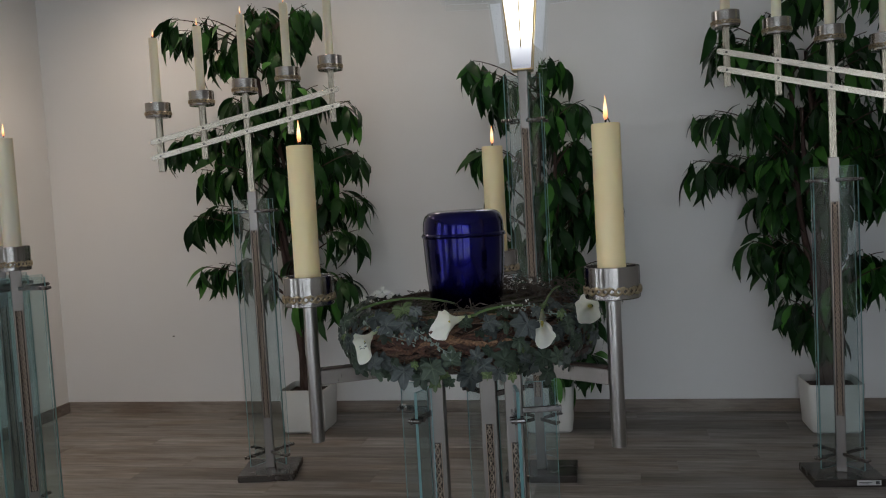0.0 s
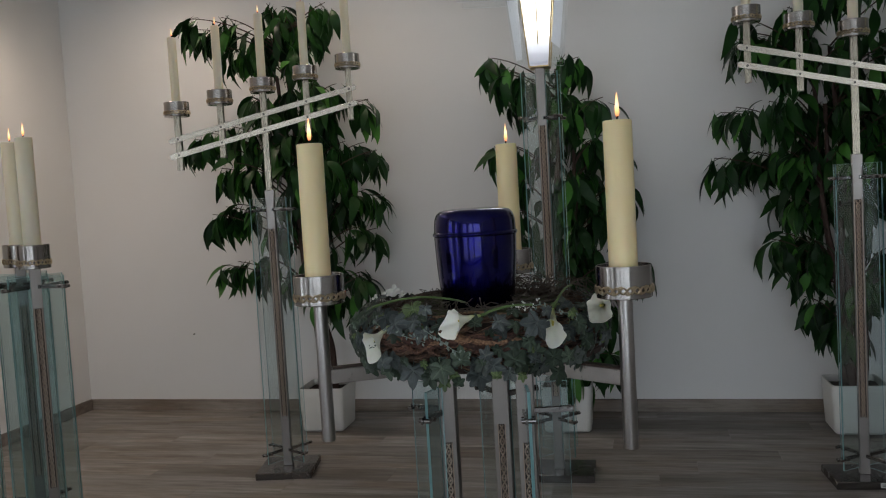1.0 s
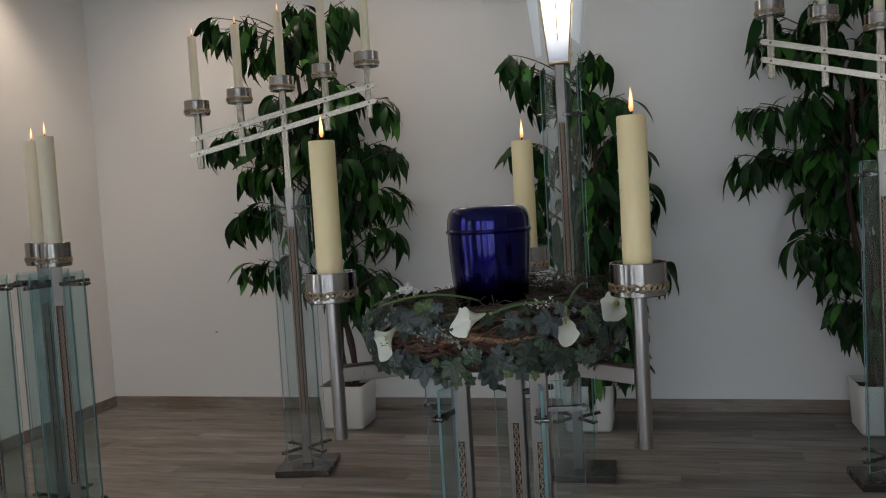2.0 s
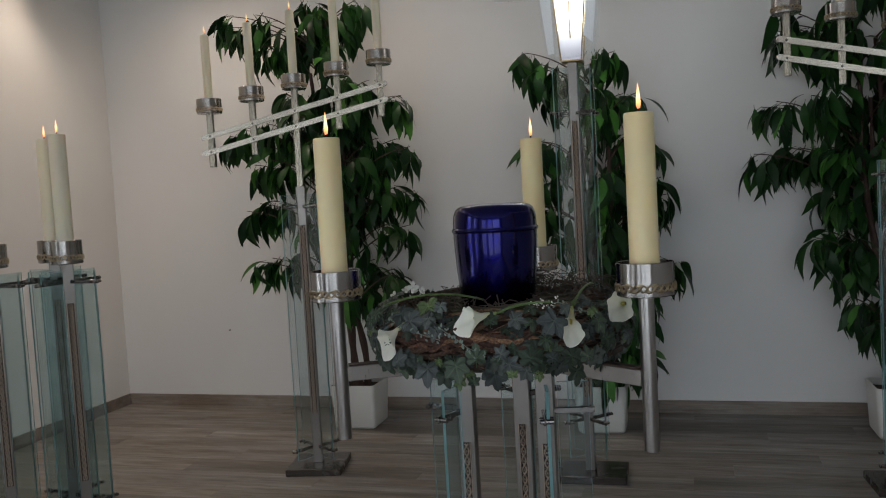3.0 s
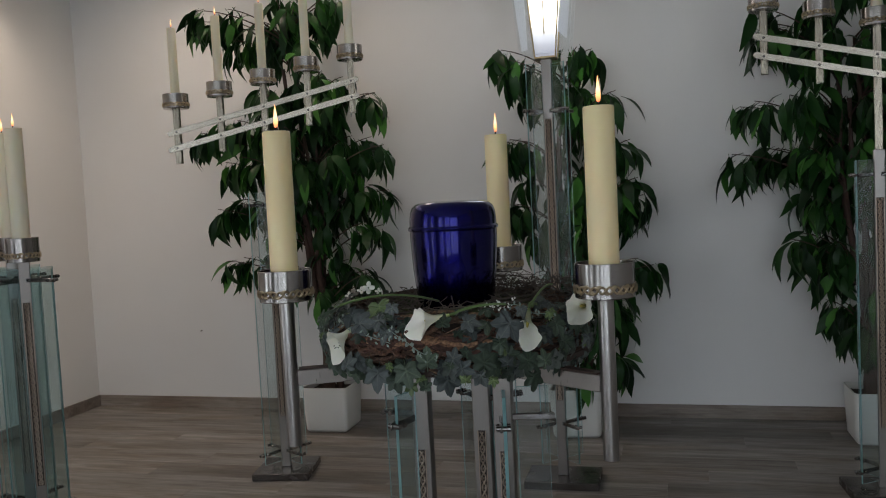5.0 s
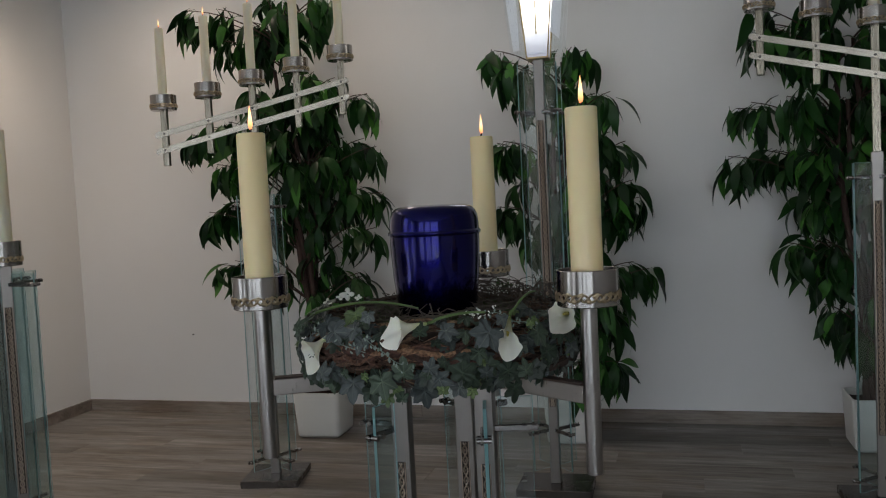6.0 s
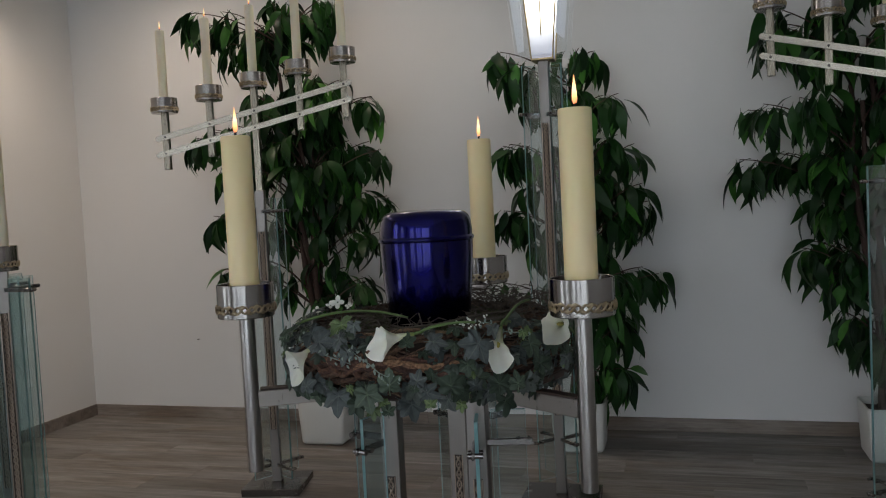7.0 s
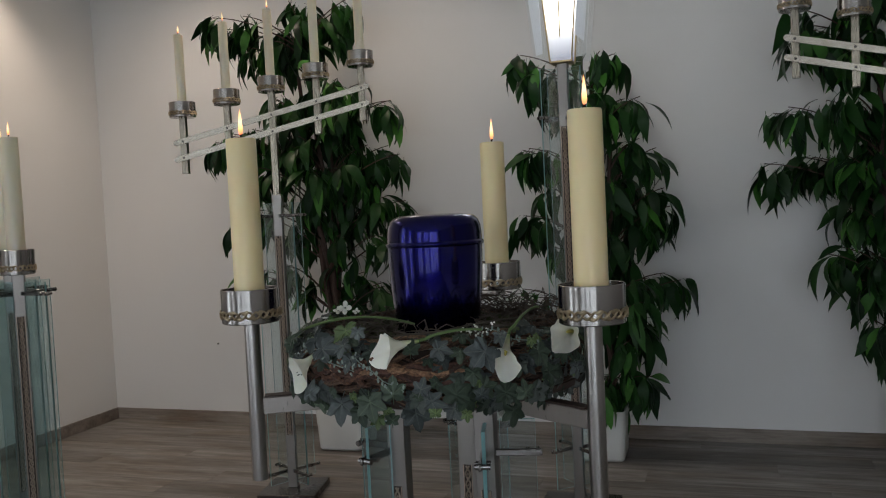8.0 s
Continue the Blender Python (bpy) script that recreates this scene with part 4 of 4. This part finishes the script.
# ---- potted trees ----
def leaf_mesh(length, width, droop, seed):
    """A long pointed leaf along +y from its stalk, folded on its midrib and bent down."""
    rng = random.Random(seed)
    bm = bmesh.new()
    rows, prof = [], (0.08, 0.66, 0.97, 1.0, 0.80, 0.44, 0.0)
    twist = rng.uniform(-0.25, 0.25)
    for i, p in enumerate(prof):
        s = i / (len(prof) - 1)
        y, z = length * (s - 0.14 * droop * s * s), -droop * length * 0.40 * s * s
        w = width / 2 * p
        c = Vector((rng.uniform(-0.02, 0.02) * length * s, y, z))
        side = Vector((math.cos(twist * s), 0, math.sin(twist * s)))
        if p == 0.0:
            rows.append([bm.verts.new(c)])
        else:
            rows.append([bm.verts.new(c - side * w + Vector((0, 0, 0.22 * w))), bm.verts.new(c), bm.verts.new(c + side * w + Vector((0, 0, 0.22 * w)))])
    for a, b in zip(rows, rows[1:]):
        if len(b) == 3:
            bm.faces.new((a[0], a[1], b[1], b[0]))
            bm.faces.new((a[1], a[2], b[2], b[1]))
        else:
            bm.faces.new((a[0], a[1], b[0]))
            bm.faces.new((a[1], a[2], b[0]))
    tube(bm, [(0, -length * 0.10, -length * 0.02), (0, 0.01, 0.0)], 0.0014, 4)
    return finish("leaf", bm, LEAF, 80)


LEAVES = [leaf_mesh(L, w, d, i) for i, (L, w, d) in enumerate(((0.205, 0.054, 1.3), (0.185, 0.058, 1.7), (0.21, 0.055, 1.0), (0.155, 0.049, 1.2), (0.185, 0.062, 1.9), (0.165, 0.053, 0.8)))]


def planter(m, label):
    th = thing("planter", label, "plant pot", m, "square plant pots")
    w0, w1, h = 0.128, 0.142, 0.262
    bm = bmesh.new()

    def square(w, r, z):
        pts = []
        for cx, cy, a0 in ((1, 1, 0), (-1, 1, 90), (-1, -1, 180), (1, -1, 270)):
            for k in range(5):
                a = radians(a0 + 22.5 * k)
                pts.append(bm.verts.new((cx * (w - r) + r * math.cos(a), cy * (w - r) + r * math.sin(a), z)))
        return pts
    rings = [square(w0 - 0.012, 0.02, 0.0), square(w0, 0.026, 0.012), square(w1, 0.028, h - 0.004), square(w1 - 0.002, 0.027, h), square(w1 - 0.010, 0.02, h), square(w1 - 0.012, 0.02, h - 0.06)]
    for a, b in zip(rings, rings[1:]):
        for i in range(20):
            bm.faces.new((a[i], a[(i + 1) % 20], b[(i + 1) % 20], b[i]))
    bm.faces.new(rings[0][::-1])
    part("pot_shell", bm, POT, th)
    bm = bmesh.new()
    bmesh.ops.create_grid(bm, x_segments=14, y_segments=14, size=w1 - 0.014)
    for v in bm.verts:
        v.co.z = h - 0.035 + 0.008 * noise.noise(v.co * 40)
    part("soil", bm, SOIL, th, "dark brown soil")
    return th


def potted_tree(place, turn, trunks, tips, fill, seed, label):
    """An artificial tree. trunks: leaning of each stem; tips: offset across and height of the branch ends; fill: inner shoots."""
    rng = random.Random(seed)
    planter(pose(*place, 0, 0, 0, turn), "cream square plant pot with rounded edges on the floor")
    th = thing("potted_tree", label, "plant", pose(*place, 0.235), "potted trees")
    stems = []
    for k, (dx, dy, top) in enumerate(trunks):
        bx = 0.028 * (k - (len(trunks) - 1) / 2)
        pts = []
        for i in range(31):
            s = i / 30
            tw = 0.026 * math.sin(9 * s + 2.1 * k) * (1 - 0.6 * s)
            pts.append(Vector((bx * (1 - 0.5 * s) + dx * s + tw, dy * s + 0.024 * math.cos(9 * s + 2.1 * k), -0.01 + top * s)))
        stems.append(pts)
        part("trunk", tube(bmesh.new(), pts, lambda s: (0.0225 + 0.0025 * math.sin(40 * s)) * (1 - 0.55 * s), 8), BARK, th, "twisted brown trunk")
    shoots = [(x * 0.98 + rng.uniform(-0.015, 0.015), z - 0.235 + rng.uniform(-0.01, 0.02), None) for x, z in tips]
    for i in range(fill):
        x, z = rng.choice([p for p in tips if p[1] < 2.08])
        s = rng.uniform(0.0, 0.5)
        shoots.append((x * s + rng.gauss(0, 0.03), z - 0.235 + rng.uniform(-0.10, 0.06), None))
    near, rest = 0, []
    for x, z, _ in shoots:
        y = rng.uniform(-0.20, 0.18) * (1.0 - 0.25 * abs(x))
        tip = Vector((x, y, z))
        line = min(stems, key=lambda p: min((q - tip).length for q in p))
        root = min((q for q in line if q.z < z + 0.05), key=lambda q: abs(q.z - (z - 0.10 - 0.25 * abs(x))), default=line[2])
        part("branch", tube(bmesh.new(), arc(root, tip, 0.02 + 0.05 * abs(x), 8), lambda s: 0.0055 * (1 - 0.62 * s), 5), BARK, th)
        out = Vector((tip.x - root.x, tip.y - root.y, 0))
        head = math.atan2(out.y, out.x) if out.length > 0.02 else rng.uniform(0, 6.28)
        line_up = arc(root, tip, 0.02 + 0.05 * abs(x), 8)
        for k in range(rng.randint(13, 17)):
            a = head + rng.gauss(0, 1.05)
            dip = rng.uniform(0.65, 1.3) if rng.random() < 0.82 else rng.uniform(0.15, 0.65)
            d = Vector((math.cos(a) * math.cos(dip), math.sin(a) * math.cos(dip), -math.sin(dip)))
            at = tip - Vector((math.cos(head), math.sin(head), 0)) * rng.uniform(-0.02, 0.10) + Vector((rng.gauss(0, 0.012), rng.gauss(0, 0.02), rng.uniform(-0.05, 0.012))) + d * 0.018
            if k > 10:
                at = line_up[rng.randint(2, 6)] + d * 0.018
            xx = d.cross(Vector((0, 0, 1)))
            xx = xx.normalized() if xx.length > 0.05 else Vector((1, 0, 0))
            m = Matrix((xx, d, xx.cross(d))).transposed().to_4x4() @ Matrix.Rotation(rng.gauss(0, 0.4), 4, "Y")
            m = Matrix.Translation(at) @ m @ Matrix.Scale(rng.uniform(0.78, 1.12), 4)
            kind = rng.choice(LEAVES)
            if near < 300:
                part("leaf", kind, None, th, "", m)
                near += 1
            else:
                rest.append((kind, m))
    if rest:
        bm = bmesh.new()
        for me, m in rest:
            k = len(bm.verts)
            bm.from_mesh(me)
            bm.verts.ensure_lookup_table()
            for v in bm.verts[k:]:
                v.co = m @ v.co
        me = bpy.data.meshes.new("inner_foliage")
        bm.to_mesh(me)
        bm.free()
        me.materials.append(LEAF_REST)
        me.shade_smooth()
        part("inner_foliage", me, None, th, "dark green inner leaves", kind="stuff")
    return th


TIPS_L = [(-0.66, 2.48), (-0.57, 2.44), (-0.46, 2.31), (-0.4, 2.3), (-0.5, 2.5), (-0.34, 2.41), (-0.3, 2.32), (-0.2, 2.55), (-0.12, 2.53), (-0.1, 2.44), (-0.02, 2.45), (0.06, 2.4), (0.09, 2.53), (0.16, 2.51), (-0.07, 2.31), (-0.44, 2.02), (-0.32, 1.99), (-0.18, 2.0), (-0.69, 1.83), (-0.59, 1.83), (-0.49, 1.84), (-0.55, 1.6), (-0.42, 1.62), (-0.33, 1.57), (-0.62, 1.35), (-0.53, 1.36), (-0.42, 1.34), (-0.56, 1.03), (-0.46, 1.03), (-0.35, 1.03), (0.07, 2.05), (0.19, 2.04), (0.33, 1.96), (0.39, 1.92), (0.33, 1.69), (0.44, 1.65), (0.22, 1.7), (0.21, 1.51), (0.32, 1.43), (0.41, 1.39), (0.3, 1.19), (0.37, 1.17), (0.26, 0.94), (0.35, 0.94), (0.23, 0.84), (-0.11, 1.38), (0.23, 1.32), (-0.14, 1.76), (-0.06, 1.56), (-0.71, 2.45), (-0.75, 1.78), (-0.64, 1.00), (-0.68, 1.32), (0.0, 2.2), (-0.3, 1.80), (0.12, 1.86)]
TIPS_C = [(-0.33, 2.09), (-0.34, 2.02), (-0.28, 2.02), (-0.25, 1.91), (-0.36, 1.61), (-0.31, 1.63), (-0.25, 1.62), (-0.26, 1.44), (-0.35, 1.28), (-0.28, 1.26), (-0.24, 1.11), (0.07, 2.1), (0.14, 2.09), (0.11, 1.88), (0.19, 1.86), (0.27, 1.82), (0.27, 1.62), (0.34, 1.58), (0.2, 1.61), (0.21, 1.43), (0.3, 1.41), (0.38, 1.39), (0.41, 1.3), (0.27, 1.27), (0.34, 1.23), (0.36, 0.95), (0.43, 0.91), (0.23, 1.0), (0.28, 0.95), (0.16, 0.72), (0.24, 0.7), (0.29, 0.64), (0.19, 0.48), (0.26, 0.46), (0.29, 0.41), (0.13, 1.06), (0.12, 1.45), (0.06, 1.73), (-0.07, 1.1), (-0.34, 0.89)]
TIPS_R = [(-0.62, 1.71), (-0.56, 1.72), (-0.67, 1.48), (-0.61, 1.47), (-0.53, 1.5), (-0.46, 1.49), (-0.38, 1.48), (-0.31, 1.49), (-0.39, 1.75), (-0.32, 1.76), (-0.25, 1.74), (-0.32, 1.23), (-0.26, 1.24), (-0.19, 1.23), (-0.42, 1.03), (-0.36, 1.05), (-0.28, 1.05), (-0.22, 1.04), (-0.3, 0.9), (-0.18, 0.99), (-0.24, 0.7), (-0.17, 0.7), (-0.12, 0.59), (-0.55, 2.19), (-0.49, 2.14), (-0.57, 2.07), (-0.4, 2.01), (-0.28, 1.98), (-0.48, 2.09), (-0.2, 1.51), (-0.16, 1.35), (-0.14, 1.2), (-0.17, 1.6), (-0.1, 1.74), (-0.04, 1.71), (-0.04, 1.38), (-0.04, 2.0), (-0.19, 2.06), (0.01, 1.8), (0.06, 1.58), (0.03, 1.21), (0.14, 1.43), (0.15, 1.87), (0.07, 2.08), (0.22, 2.09), (0.24, 1.52), (0.2, 0.95), (0.25, 1.28), (0.1, 2.32), (-0.1, 2.34), (0.2, 1.95), (0.3, 1.78), (0.3, 2.3), (0.02, 2.42), (0.35, 2.05), (0.18, 1.66), (-0.3, 2.22), (-0.2, 2.28), (0.3, 0.92), (0.12, 1.76), (0.3, 1.6), (0.4, 1.72), (0.42, 1.5), (0.35, 1.35), (0.12, 1.5), (0.28, 1.45), (0.42, 1.9), (0.12, 1.3), (0.21, 0.84), (0.27, 0.87), (0.2, 1.48), (0.14, 1.4)]
TREE = "tall artificial tree with drooping dark green leaves in a cream pot"
potted_tree((-1.862, 4.90), 2, [(-0.12, 0.0, 2.1), (-0.02, 0.05, 1.75), (-0.2, -0.03, 1.9), (-0.08, -0.05, 1.5)], TIPS_L, 36, 3, TREE)
potted_tree((-0.412, 4.94), 2, [(0.04, 0.0, 1.8), (0.12, 0.04, 1.4), (-0.06, 0.02, 1.55), (0.07, -0.03, 1.2)], TIPS_C, 30, 5, TREE)
potted_tree((1.10, 4.96), 2, [(-0.17, 0.0, 2.0), (-0.05, 0.04, 1.8), (-0.12, -0.03, 1.5), (-0.02, -0.02, 1.3)], TIPS_R, 30, 8, TREE)


# ---- a nail left in the back wall ----
whole("nail", rod(bmesh.new(), (-2.945, 5.255, 0.521), (-2.945, 5.275, 0.521), 0.0045, 8), DARK_STEEL, "small dark nail stuck in the white wall", "nail")

# ---- floor planks and skirting, last ----
floor = whole("floor", boxed((-0.2, -ROOM_D - 0.2, -0.2), (ROOM_W + 0.2, 0.2, -0.009)), JOINT, "grey-brown wood plank floor, matt and worn", "floor", ROOM, kind="structure")
PW, PL = 0.188, 1.286
shapes = {}


def plank_mesh(w, d):
    key = (round(w, 3), round(d, 3))
    if key not in shapes:
        bm = bmesh.new()
        b, g = 0.0009, 0.0003
        lo = [bm.verts.new((x, y, -0.008)) for x, y in ((g, g), (w - g, g), (w - g, d - g), (g, d - g))]
        mi = [bm.verts.new((v.co.x, v.co.y, -b * 0.8)) for v in lo]
        hi = [bm.verts.new((x, y, 0.0)) for x, y in ((b, b), (w - b, b), (w - b, d - b), (b, d - b))]
        bm.faces.new(hi)
        for a, c in ((lo, mi), (mi, hi)):
            for i in range(4):
                bm.faces.new((a[i], a[(i + 1) % 4], c[(i + 1) % 4], c[i]))
        shapes[key] = finish("plank", bm, PLANK, 10)
    return shapes[key]


rng = random.Random(21)
rest = bmesh.new()
row = 0
while (row + 1) * PW < ROOM_D:
    x = -PL * (0.0, 0.37, 0.71, 0.18, 0.55, 0.86)[row % 6]
    while x < ROOM_W:
        x0, x1 = max(x, 0.004), min(x + PL, ROOM_W - 0.004)
        if x1 - x0 > 0.02:
            if row < 17:
                part("plank", plank_mesh(x1 - x0, PW), None, floor, "", pose(x0, -(row + 1) * PW - 0.004, 0))
            else:
                box(rest, (x0 + 0.0005, -(row + 1) * PW - 0.0035, -0.008), (x1 - 0.0005, -row * PW - 0.0045, 0.0))
        x += PL
    row += 1
part("far_planks", rest, PLANK, floor, kind="stuff")
skirting = thing("baseboard", "grey-brown wooden skirting board along the walls", "skirting board", ROOM, kind="structure")
for i in range(3):
    part("skirting_length", boxed((i * 2.4 + 0.0005 + (0.014 if not i else 0), -0.014, 0.0), (min((i + 1) * 2.4, ROOM_W) - 0.0005, -0.0005, 0.075), 0.002), SKIRT, skirting)
for i in range(4):
    part("skirting_length", boxed((0.0005, -min((i + 1) * 2.4, ROOM_D), 0.0), (0.014, -i * 2.4 - 0.001, 0.075), 0.002), SKIRT, skirting)
